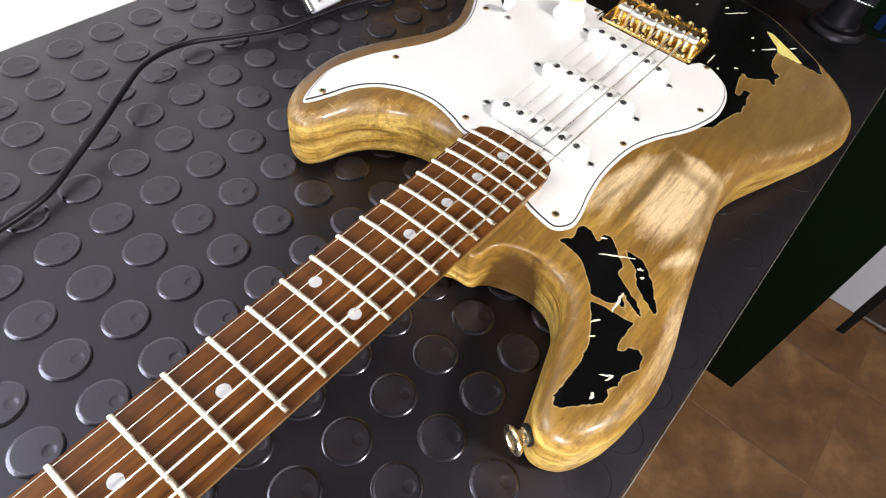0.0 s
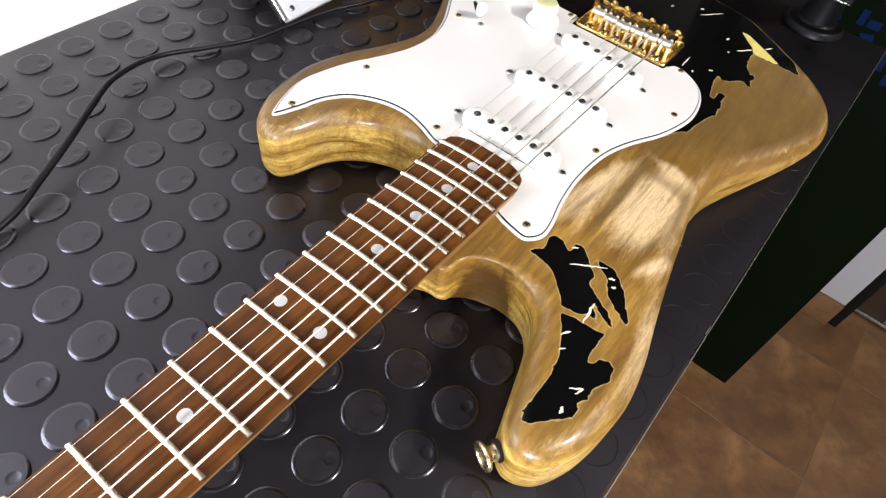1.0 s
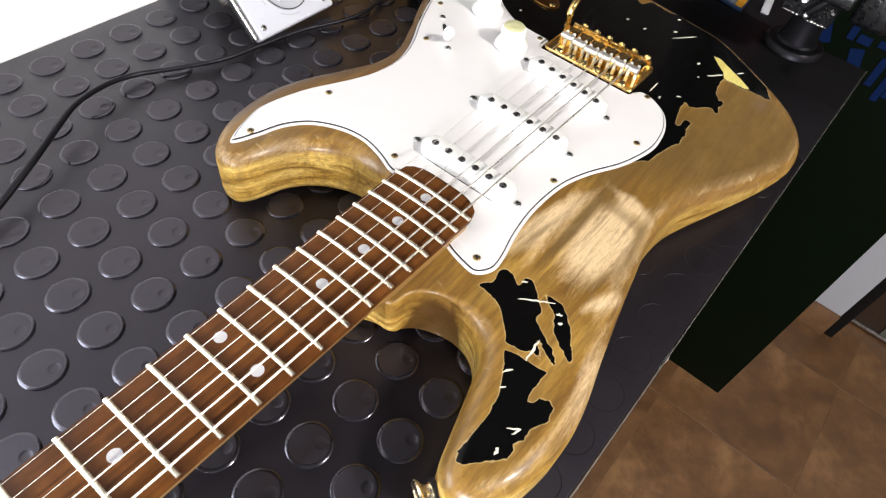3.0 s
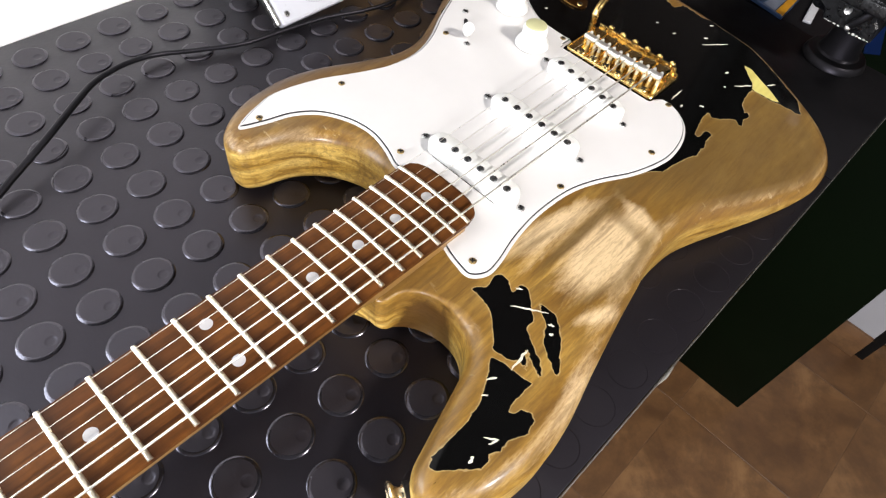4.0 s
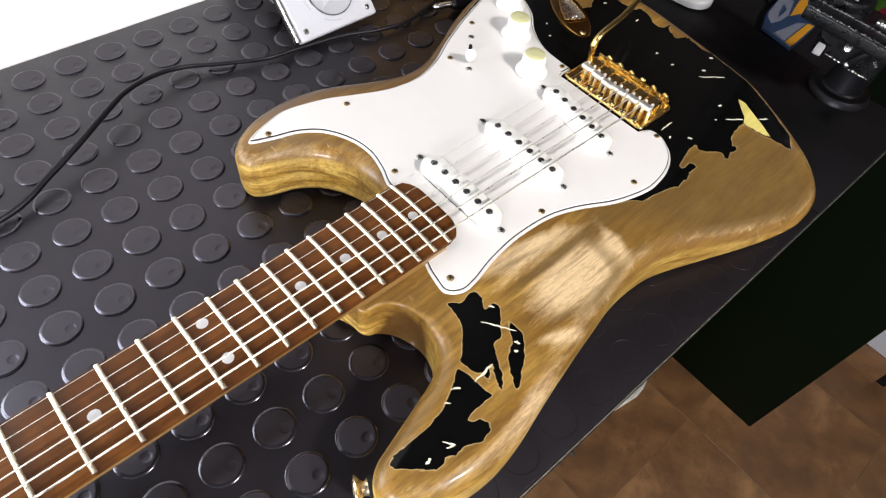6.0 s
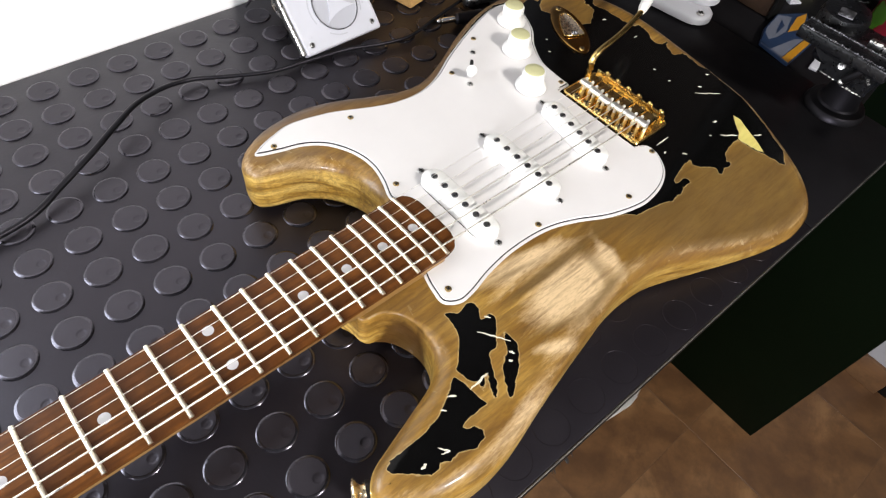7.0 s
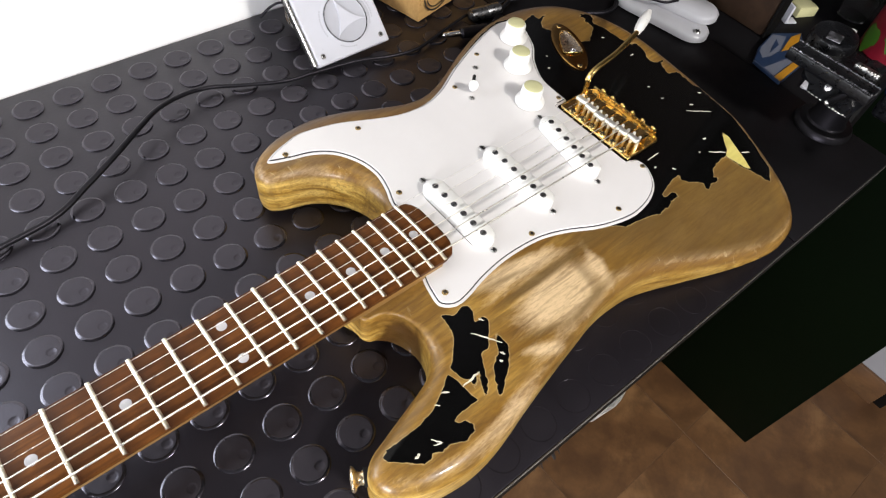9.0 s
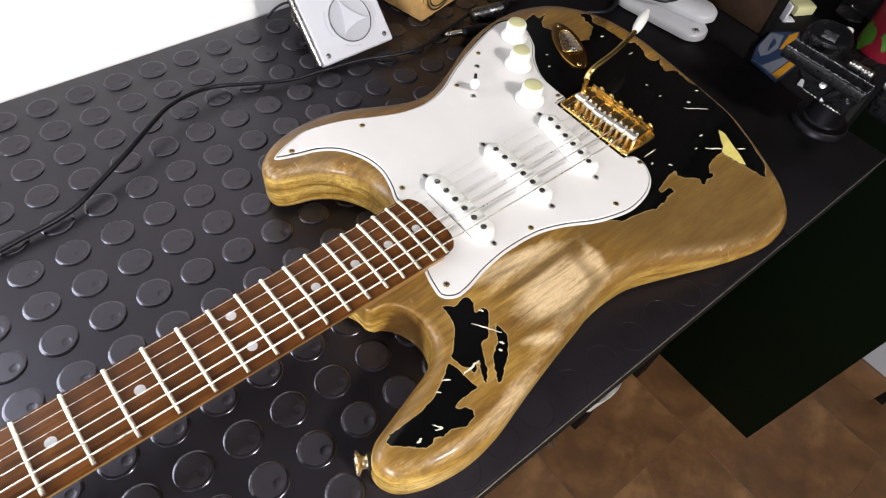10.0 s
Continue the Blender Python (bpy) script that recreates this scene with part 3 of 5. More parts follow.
PATCH_TAIL = [(0.087, 0.061), (0.073, 0.069), (0.054, 0.075), (0.0770, 0.0700), (0.0650, 0.0740), (0.0600, 0.0800), (0.0530, 0.0810), (0.0450, 0.0820), (0.0340, 0.0840), (0.0270, 0.0870), (0.0200, 0.0860), (0.0170, 0.0870), (0.0090, 0.0840), (0.0010, 0.0840), (-0.0000, 0.0810), (0.0030, 0.0780), (0.0090, 0.0800), (0.0130, 0.0780), (0.0110, 0.0750), (0.0040, 0.0740), (-0.0030, 0.0720), (-0.0110, 0.0700), (-0.0200, 0.0700), (-0.0150, 0.0750), (-0.0190, 0.0800), (-0.0270, 0.0840), (-0.0310, 0.0880), (-0.0290, 0.0910), (-0.0320, 0.0930), (-0.0380, 0.0910), (-0.0450, 0.0920), (-0.0510, 0.0900), (-0.0440, 0.0880), (-0.0520, 0.0820), (-0.0610, 0.0800), (-0.0730, 0.0790), (-0.0770, 0.0860), (-0.0810, 0.0950), (-0.0870, 0.1010), (-0.0880, 0.1050), (-0.0920, 0.1090), (-0.0920, 0.1130), (-0.0970, 0.1160), (-0.1050, 0.1070), (-0.1070, 0.0970), (-0.1100, 0.0830), (-0.1120, 0.0680), (-0.1150, 0.0550),
              (-0.118, 0.036), (-0.122, 0.010), (-0.124, -0.010),
              (-0.120, -0.012), (-0.116, -0.016), (-0.118, -0.023), (-0.122, -0.030), (-0.116, -0.036), (-0.117, -0.044), (-0.124, -0.051), (-0.124, -0.060), (-0.118, -0.066), (-0.116, -0.076), (-0.117, -0.086), (-0.116, -0.097), (-0.114, -0.106), (-0.122, -0.114), (-0.117, -0.124), (-0.111, -0.122), (-0.107, -0.115), (-0.107, -0.103), (-0.100, -0.099), (-0.087, -0.090), (-0.077, -0.095), (-0.071, -0.114), (-0.063, -0.130), (-0.067, -0.137), (-0.083, -0.145), (-0.070, -0.142), (-0.069, -0.151), (-0.054, -0.147), (-0.050, -0.156), (-0.030, -0.1605), (-0.004, -0.154), (0.027, -0.141), (0.045, -0.133), (0.057, -0.125), (0.066, -0.100), (0.05, 0.0)]
BARE_SPOT = [(-0.0920, 0.0620), (-0.0940, 0.0660), (-0.0930, 0.0720), (-0.0910, 0.0810), (-0.0900, 0.0890), (-0.0880, 0.1000), (-0.0830, 0.0960), (-0.0780, 0.0880), (-0.0740, 0.0790), (-0.0810, 0.0760), (-0.0840, 0.0700)]


def round_over(r, n):
    return [(r * (1 - math.cos(a)), r * (1 - math.sin(a))) for a in np.linspace(0, math.pi / 2, n)]


def heel_rise(p):
    """How far the back is cut away round the treble corner of the heel."""
    return 0.017 * np.exp(-((p[:, 0] - 0.268) / 0.022) ** 2 - ((p[:, 1] - 0.024) / 0.022) ** 2)


def build_body():
    from_mm = 1000.0
    # the edge's radius, small round the neck's heel
    near = np.clip((np.hypot(body_line[:, 0] - 0.245, body_line[:, 1] * 0.9) - 0.040) / 0.035, 0, 1)
    r = 0.0022 + 0.0083 * near * near * (3 - 2 * near)
    inner = inset(body_line, r)
    step = 0.0016
    gx, gy = np.meshgrid(np.arange(-0.14, 0.32, step), np.arange(-0.17, 0.165, step))
    grid = np.stack((gx.ravel(), gy.ravel()), 1)
    grid = grid[signed(inner, grid) > step * 0.7]
    n = len(inner)

    def fill(points):
        vs, _, faces, _, _, _ = geometry.delaunay_2d_cdt([Vector(p) for p in points], [(i, (i + 1) % n) for i in range(n)], [], 1, 1e-7)
        at = np.array([(v.x, v.y) for v in vs])
        middle = np.array([at[list(f)].mean(0) for f in faces])
        return at, [tuple(f) for f, d in zip(faces, signed(inner, middle)) if d > -1e-6]

    flat, tris = fill(list(inner) + list(grid))
    verts = [(x, y, z) for (x, y), z in zip(flat, TOP - arm_drop(flat))]
    # the rim: round edge, side, round edge below, back
    edge_drop = arm_drop(body_line)
    rows = []
    for c, s in round_over(1.0, 7)[::-1]:
        o = inset(body_line, r * c)
        drop = edge_drop + (arm_drop(o) - edge_drop) * c
        rows.append([(o[i][0], o[i][1], TOP - drop[i] - r[i] * s) for i in range(n)])
    # the back is relieved under the neck's heel
    for c, s in round_over(1.0, 6):
        o = inset(body_line, r * c)
        rise = heel_rise(o)
        rows.append([(o[i][0], o[i][1], BACK + rise[i] + r[i] * s) for i in range(n)])
    start = len(verts)
    for row in rows:
        verts += row
    for k in range(len(rows) - 1):
        for i in range(n):
            a, b = start + k * n + i, start + k * n + (i + 1) % n
            tris.append((a, a + n, b + n, b))
    base = len(verts)
    flat, caps = fill(inner)
    verts += [(x, y, BACK + h) for (x, y), h in zip(flat, heel_rise(flat))]
    tris += [tuple(base + i for i in f)[::-1] for f in caps]
    me = bpy.data.meshes.new("body")
    me.from_pydata(verts, [], tris)
    bm = bmesh.new()
    bm.from_mesh(me)
    bmesh.ops.remove_doubles(bm, verts=bm.verts, dist=2e-5)
    bmesh.ops.recalc_face_normals(bm, faces=bm.faces)
    bm.to_mesh(me)
    bm.free()
    co = np.empty(len(me.vertices) * 3)
    me.vertices.foreach_get("co", co)
    co = co.reshape(-1, 3)
    p = co[:, :2]
    lac = np.max([signed(q, p) for q in (PATCH_HORN, PATCH_DRIP, PATCH_TIP, PATCH_TAIL)], 0)
    # by the tail the lacquer reaches on to the rounding
    lac += 0.0030 * np.clip((-0.096 - p[:, 0]) / 0.010, 0, 1) * np.clip((p[:, 1] + 0.02) / 0.03, 0, 1) * np.clip((0.118 - p[:, 1]) / 0.01, 0, 1)
    lac = np.minimum(lac, -signed(BARE_SPOT, p))
    lac[co[:, 2] < TOP - 0.030] = -0.02
    me.attributes.new("lacquer", "FLOAT", "POINT").data.foreach_set("value", (lac * from_mm).astype(np.float32))

    def blobs(spots):
        v = np.zeros(len(p))
        for x, y, a, b, turn, gain in spots:
            c, s = math.cos(radians(turn)), math.sin(radians(turn))
            u, w = (p[:, 0] - x) * c + (p[:, 1] - y) * s, -(p[:, 0] - x) * s + (p[:, 1] - y) * c
            v += gain * np.exp(-(u / a) ** 2 - (w / b) ** 2)
        return v

    pale = blobs([(0.143, 0.091, 0.036, 0.0150, 4, 1.62), (0.150, 0.059, 0.036, 0.0070, -10, 1.15), (0.172, 0.066, 0.022, 0.006, 5, 0.45), (0.1035, 0.089, 0.0045, 0.0150, -14, 0.85), (0.181, 0.1135, 0.013, 0.0035, -26, 0.85), (0.221, 0.131, 0.036, 0.006, 8, 0.55)])
    # edges rubbed pale, most on the bass side
    off = signed(body_line, p)
    rub = np.clip((p[:, 1] - 0.02) / 0.08, 0.25, 1.0) * np.where(p[:, 0] > 0.08, 1.0, 0.35)
    rub = rub * np.where((p[:, 0] > 0.185) & (np.abs(p[:, 1]) < 0.100), 0.35, 1.0)
    pale += 0.28 * rub * np.exp(-((off - 0.0085) / 0.0055) ** 2)
    # the treble horn is rubbed along its rounding
    pale += 0.45 * np.exp(-((off - 0.0035) / 0.0045) ** 2) * np.clip((p[:, 0] - 0.185) / 0.02, 0, 1) * np.clip((-0.030 - p[:, 1]) / 0.02, 0, 1) * np.where(co[:, 2] > TOP - 0.012, 1.0, 0.0)
    # a pale ridge line runs between the top and the side of the lower bout
    bout = np.clip((0.10 - p[:, 0]) / 0.04, 0, 1) * np.clip((p[:, 1] - 0.085) / 0.03, 0, 1)
    pale += 0.42 * bout * np.exp(-((off - 0.0062) / 0.0026) ** 2)
    amber = np.clip((TOP - arm_drop(p) - 0.0035 - co[:, 2]) / 0.007, 0, 1)
    amber *= np.where(p[:, 1] > 0, np.where(p[:, 0] < 0.20, 0.55, 1.0), np.clip((p[:, 0] - 0.175) / 0.03, 0, 1))
    me.attributes.new("amber", "FLOAT", "POINT").data.foreach_set("value", amber.astype(np.float32))
    # shade painted into the cutaways, the heel's hollow and low on the sides
    side_shade = amber * blobs([(0.243, 0.040, 0.011, 0.009, 0, 1.0), (0.238, 0.052, 0.006, 0.012, 0, 0.7), (0.2, -0.034, 0.012, 0.014, 0, 0.45), (0.25, -0.13, 0.01, 0.006, 0, 0.35)])
    side_shade += blobs([(0.2405, 0.045, 0.007, 0.012, 30, 0.9)]) * np.where(co[:, 2] < TOP - 0.003, 1.0, 0.4)
    side_shade += 0.45 * np.exp(-((co[:, 2] - BACK) / 0.009) ** 2)
    me.attributes.new("side_shade", "FLOAT", "POINT").data.foreach_set("value", side_shade.astype(np.float32))
    near_edge = np.exp(-((off - 0.004) / 0.009) ** 2) * np.where(co[:, 2] > TOP - 0.030, 0.85, 0.0)
    near_edge += blobs([(0.222, -0.108, 0.020, 0.010, 20, 0.8), (0.200, -0.095, 0.012, 0.012, 0, 0.4), (0.05, 0.125, 0.07, 0.014, -18, 0.25)])
    me.attributes.new("rub", "FLOAT", "POINT").data.foreach_set("value", near_edge.astype(np.float32))
    far = np.exp(-((off - 0.012) / 0.010) ** 2) * np.clip((-0.085 - p[:, 0]) / 0.02, 0, 1) * np.clip((0.05 - p[:, 1]) / 0.03, 0, 1)
    me.attributes.new("ragged", "FLOAT", "POINT").data.foreach_set("value", far.astype(np.float32))
    bare = np.clip(0.5 + signed(BARE_SPOT, p) * 400, 0, 1)
    me.attributes.new("bare", "FLOAT", "POINT").data.foreach_set("value", bare.astype(np.float32))
    grime = blobs([(-0.01, 0.112, 0.095, 0.042, -15, 1.45), (-0.070, 0.105, 0.045, 0.030, 0, 0.45), (0.09, 0.068, 0.03, 0.012, 0, 0.5), (-0.08, -0.12, 0.04, 0.04, 0, 0.7), (0.196, -0.050, 0.006, 0.02, 0, 0.4), (0.215, -0.116, 0.035, 0.006, 12, 0.8), (0.150, 0.0735, 0.036, 0.0034, 0, 1.25), (0.165, 0.060, 0.024, 0.0022, -8, 0.8), (0.117, 0.090, 0.0050, 0.016, -14, 0.6), (0.172, 0.104, 0.02, 0.0035, -10, 0.8), (0.135, 0.108, 0.034, 0.0035, 8, 1.0)])
    grime *= 1.0 - 0.75 * bout * np.clip((0.0062 - off) / 0.002, 0, 1)
    # the treble edge and the tail's edge are darker and greyer
    dull = np.exp(-(off / 0.016) ** 2) * np.clip((-0.085 - p[:, 1]) / 0.03, 0, 1) * np.clip((0.245 - p[:, 0]) / 0.03, 0, 1) * np.where(co[:, 2] > TOP - 0.012, 1.0, 0.5)
    dull = np.maximum(dull, 0.9 * np.exp(-(off / 0.010) ** 2) * np.clip((-0.095 - p[:, 0]) / 0.015, 0, 1) * np.clip((0.135 - p[:, 1]) / 0.03, 0, 1))
    me.attributes.new("edge_dark", "FLOAT", "POINT").data.foreach_set("value", dull.astype(np.float32))
    me.attributes.new("pale", "FLOAT", "POINT").data.foreach_set("value", pale.astype(np.float32))
    me.attributes.new("grime", "FLOAT", "POINT").data.foreach_set("value", grime.astype(np.float32))
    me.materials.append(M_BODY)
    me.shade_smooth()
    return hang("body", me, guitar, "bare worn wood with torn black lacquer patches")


build_body()

# pale gouges and chips in the lacquer
SCRATCHES = [(0.2, 0.0735, 0.004, 0.0013, 124), (0.206, 0.0855, 0.0208, 0.0011, 125), (0.205, 0.0995, 0.0036, 0.0016, 124), (0.2095, 0.103, 0.0024, 0.0018, 117), (0.2325, 0.1005, 0.015, 0.0015, -176), (0.2505, 0.0975, 0.0058, 0.0012, 149), (0.2595, 0.101, 0.0036, 0.0012, 146), (0.273, 0.117, 0.0072, 0.001, 124), (0.2735, 0.119, 0.0054, 0.001, -22), (0.287, 0.117, 0.004, 0.0018, 180),
             (-0.096, 0.033, 0.0228, 0.001, 142), (-0.0695, 0.073, 0.017, 0.0012, 152), (-0.0965, 0.086, 0.0098, 0.001, 156), (-0.0155, 0.045, 0.015, 0.0011, 180), (-0.0975, 0.024, 0.0036, 0.002, 146), (-0.0715, 0.057, 0.0036, 0.002, 146), (-0.0195, 0.064, 0.0036, 0.0018, 146), (-0.0545, 0.0645, 0.002, 0.0014, 135), (-0.0075, 0.054, 0.003, 0.0015, 180), (-0.0815, 0.0035, 0.0032, 0.0015, 162),
             (-0.1175, 0.018, 0.0036, 0.0018, 146), (-0.1065, -0.053, 0.005, 0.0012, 180), (-0.1025, -0.087, 0.0036, 0.0016, 146), (-0.083, -0.0135, 0.0025, 0.0018, 153), (-0.024, -0.0835, 0.0025, 0.0016, 153), (-0.0345, -0.0965, 0.002, 0.0012, 135), (-0.11, -0.0685, 0.0024, 0.0014, 153)]
M_BARE = wood("bare_wood_scratch", (0.74, 0.68, 0.54), (0.86, 0.82, 0.70), 0.6, 300)
rng = random.Random(7)
for x, y, length, width, turn in SCRATCHES:
    bm = bmesh.new()
    m = pose(x, y, 0, 0, 0, turn)
    n = max(4, int(length / 0.002))
    bend = [rng.uniform(-0.3, 0.3) * width for _ in range(n + 1)]
    edge = []
    for s in (1, -1):
        for i in range(n + 1):
            u = i / n - 0.5 if s > 0 else 0.5 - i / n
            k = i if s > 0 else n - i
            edge.append((u * length, bend[k] + s * width * 0.5 * (0.25 + 0.75 * (1 - abs(2 * u) ** 3)) * rng.uniform(0.6, 1.15)))
    rims = []
    for lift in (-0.0004, 0.00016):
        ring = []
        for u, v in edge:
            q = m @ Vector((u, v, 0))
            ring.append(bm.verts.new((q.x, q.y, TOP - float(arm_drop(np.array([(q.x, q.y)]))[0]) + lift)))
        rims.append(ring)
    lo, hi = rims
    e = len(edge)
    for i in range(n):
        bm.faces.new((hi[i], hi[i + 1], hi[e - 2 - i], hi[e - 1 - i]))
    for i in range(e):
        j = (i + 1) % e
        bm.faces.new((lo[i], lo[j], hi[j], hi[i]))
    bmesh.ops.recalc_face_normals(bm, faces=bm.faces)
    part("scratch", bm, M_BARE, guitar, "pale bare-wood scratch", 0)

# pickguard of three plies
GUARD_LINE = [(0.2400, -0.1205), (0.2345, -0.1260), (0.221, -0.1310), (0.203, -0.1345), (0.175, -0.1285), (0.154, -0.1195), (0.141, -0.1138), (0.124, -0.1083), (0.102, -0.1070), (0.080, -0.1135), (0.056, -0.1265), (0.039, -0.1345), (0.023, -0.1415), (-0.006, -0.1525), (-0.027, -0.1575), (-0.041, -0.1540), (-0.0465, -0.1420), (-0.035, -0.1150), (-0.019, -0.0970), (-0.0075, -0.0760), (-0.005, -0.0560), (-0.0045, -0.0440), (-0.0005, -0.0425), (0.0075, -0.042), (0.0085, -0.036), (0.0085, 0.030), (0.007, 0.036), (-0.0005, 0.040), (-0.0015, 0.050), (0.007, 0.064), (0.020, 0.0725), (0.036, 0.0765), (0.053, 0.0765), (0.078, 0.0695), (0.102, 0.0575), (0.124, 0.0505), (0.152, 0.0488), (0.176, 0.0515), (0.195, 0.056), (0.207, 0.0565), (0.2155, 0.050), (0.215, 0.040), (0.2120, 0.0285), (0.2080, 0.0240), (0.192, 0.0225), (0.1855, 0.018), (0.1845, -0.022), (0.188, -0.0285), (0.1895, -0.036), (0.1845, -0.050), (0.1815, -0.066), (0.1845, -0.083), (0.194, -0.0995), (0.208, -0.1095), (0.225, -0.1145)]
guard_line = smooth_path(GUARD_LINE, 5, True)
if sum(a[0] * b[1] - b[0] * a[1] for a, b in zip(guard_line, guard_line[1:])) < 0:
    guard_line = guard_line[::-1]
guard = part("pickguard", plate(inset(guard_line, 0.0024), TOP + 0.0017, GUARD, 0.0004), M_GUARD, guitar, "white three-ply pickguard")
part("black_ply", plate(inset(guard_line, 0.0018), TOP + 0.0009, TOP + 0.00168), M_PLY, guard, "black middle ply")
part("lower_ply", plate(guard_line, TOP + 0.0001, TOP + 0.00088, 0.0006, 0.0014), M_GUARD, guard)


def screw_mesh(material, r=0.0030, h=0.0011):
    """A small domed screw head with a cross slot."""
    b = lathe([(r, -0.0008), (r, 0.0002), (r * 0.8, h * 0.75), (r * 0.4, h)], 16)
    me = bpy.data.meshes.new("screw")
    for f in b.faces:
        f.smooth = True
    for turn in (0, 90):
        c = bmesh.new()
        bmesh.ops.create_cube(c, size=1, matrix=pose(0, 0, h - 0.0001, 0, 0, turn) @ Matrix.Diagonal((r * 1.3, r * 0.28, 0.0005, 1)))
        for f in c.faces:
            f.material_index = 1
        merged(c, None, b)
    b.to_mesh(me)
    b.free()
    me.materials.append(material)
    me.materials.append(M_SOCKET)
    return me


GOLD_SCREW, GUARD_SCREW, STEEL_SCREW = screw_mesh(M_GOLD, 0.0027, 0.0009), screw_mesh(M_SCREW, 0.0023, 0.0007), screw_mesh(M_STEEL, 0.0026, 0.0009)
for i, (x, y) in enumerate([(0.226, -0.1195), (0.165, -0.1125), (0.068, -0.108), (0.022, -0.1315), (0.179, -0.041), (0.125, 0.044), (0.207, 0.045), (0.054, 0.066), (0.003, 0.048), (0.001, -0.048), (-0.034, -0.146)]):
    hang("screw", GUARD_SCREW, guard, "", pose(x, y, GUARD, 0, 0, i * 37))

# pickups
pole = lathe([(0.0024, -0.003), (0.0024, 0.0005), (0.0021, 0.0008)], 16)
POLE = bpy.data.meshes.new("pole_piece")
pole.to_mesh(POLE)
pole.free()
POLE.materials.append(M_POLE)
POLE.shade_smooth()
POLE.set_sharp_from_angle(angle=0.6)
for x, turn in ((0.1575, 0), (0.0975, 0), (0.0400, -10)):
    m = pose(x, 0, GUARD, 0, 0, turn)
    line = stadium(0.0700, 0.0180, 14)
    b = plate(line, -0.0005, 0.0068, 0.0018)
    pickup = part("pickup", b, M_WHITE, guitar, "white single-coil pickup cover", 0.9, m)
    if x > 0.15:
        part("slot", plate([(u + 0.0004, v) for u, v in stadium(0.066, 0.0182, 14)], 0.00002, 0.0001), M_SOCKET, pickup, "dark gap beside the pickup")
    for k in range(6):
        hang("pole_piece", POLE, pickup, "dull steel pole piece", pose(0, (k - 2.5) * 0.0105, 0.0068 - 0.0002))
    for y in (-0.0405, 0.0385):
        hang("height_screw", STEEL_SCREW, pickup, "", pose(0.0, y, 0.0001, 0, 0, 20 * y * 1000))

# knobs, selector switch
for i, (x, y) in enumerate([(0.0265, -0.0585), (0.002, -0.0985), (-0.0235, -0.131)]):
    knob = part("control_knob", lathe([(0.0128, 0.0006), (0.0128, 0.0018), (0.0118, 0.0038), (0.0098, 0.0060), (0.0090, 0.0075), (0.0086, 0.0150), (0.0080, 0.0162)], 40), M_WHITE, guitar, "white skirted control knob", 0.7, pose(x, y, GUARD, 0, 0, 40 * i))
    part("cap", lathe([(0.0079, 0.0158), (0.0079, 0.0166), (0.0072, 0.0171), (0.003, 0.0172)], 32), M_CREAM, knob, "yellowed cream knob top")
    rib = bmesh.new()
    for k in range(24):
        box(0.0006, 0.0012, 0.0070, 0, pose(0, 0, 0, 0, 0, k * 15) @ Matrix.Translation((0.0089, 0, 0.0078)), rib)
    part("grip", rib, M_WHITE, knob, "", 0)
switch = part("selector_switch", plate([(x * 0.5, y) for x, y in stadium(0.022, 0.006, 8)], 0, 0.0002), M_SOCKET, guitar, "pickup selector switch", 0.6, pose(0.0505, -0.1035, GUARD, 0, 0, -46))
part("lever", box(0.0016, 0.0034, 0.010, 0.0003, Matrix.Translation((0, 0.0090, -0.001)) @ pose(0, 0, 0, -35)), M_STEEL, switch)
part("tip", lathe([(0.0026, 0), (0.0034, 0.001), (0.0042, 0.0085), (0.0038, 0.0105), (0.002, 0.0112)], 24, Matrix.Translation((0, 0.0120, 0.0036)) @ pose(0, 0, 0, -35)), M_WHITE, switch, "white plastic switch tip")
for y in (-0.0205, 0.0205):
    hang("screw", STEEL_SCREW, switch, "", pose(0, y, 0, 0, 0, y * 3000))

# neck with its fingerboard
def fret_x(n):
    return SCALE * 2 ** (-n / 12)


def half_width(x):
    return 0.0211 + (SCALE - x) / (SCALE - 0.1927) * (0.0280 - 0.0211)


def board_z(x, y):
    return BOARD - y * y / (2 * 0.24)


END = 0.1805
bm = bmesh.new()
rows = []
xs = [END + 0.0002, END + 0.002, END + 0.005, END + 0.012] + list(np.linspace(END + 0.03, SCALE, 14))
for k, x in enumerate(xs):
    squeeze = (0.60, 0.80, 0.93, 1.0)[k] if k < 4 else 1.0
    h = half_width(x) * squeeze
    ys = np.linspace(-h, h, 9)
    top = [bm.verts.new((x, y, board_z(x, y) - (0.0006 if abs(y) > h * 0.99 else 0))) for y in ys]
    side = [bm.verts.new((x, s * (h + 0.0001), BOARD - 0.0048)) for s in (1, -1)]
    rows.append(top + side)
for lo, hi in zip(rows, rows[1:]):
    for i in range(len(lo)):
        j = (i + 1) % len(lo)
        bm.faces.new((lo[i], hi[i], hi[j], lo[j]))
bm.faces.new(rows[0])
bm.faces.new(rows[-1][::-1])
bmesh.ops.recalc_face_normals(bm, faces=bm.faces)
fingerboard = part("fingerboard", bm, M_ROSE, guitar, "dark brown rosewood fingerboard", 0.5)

bm = bmesh.new()
rows = []
for x in list(np.linspace(0.195, 0.256, 4)) + [0.268, 0.285] + list(np.linspace(0.32, 0.655, 9)):
    h = half_width(min(x, SCALE)) + 0.0001
    depth = 0.0185
    ring = [bm.verts.new((x, h * math.copysign(abs(math.cos(a)) ** (0.35 if x < 0.262 else 1.15), math.cos(a)), BOARD - 0.0048 - depth * abs(math.sin(a)) ** (0.6 if x < 0.262 else 1.0))) for a in np.linspace(0, math.pi, 15)]
    rows.append(ring)
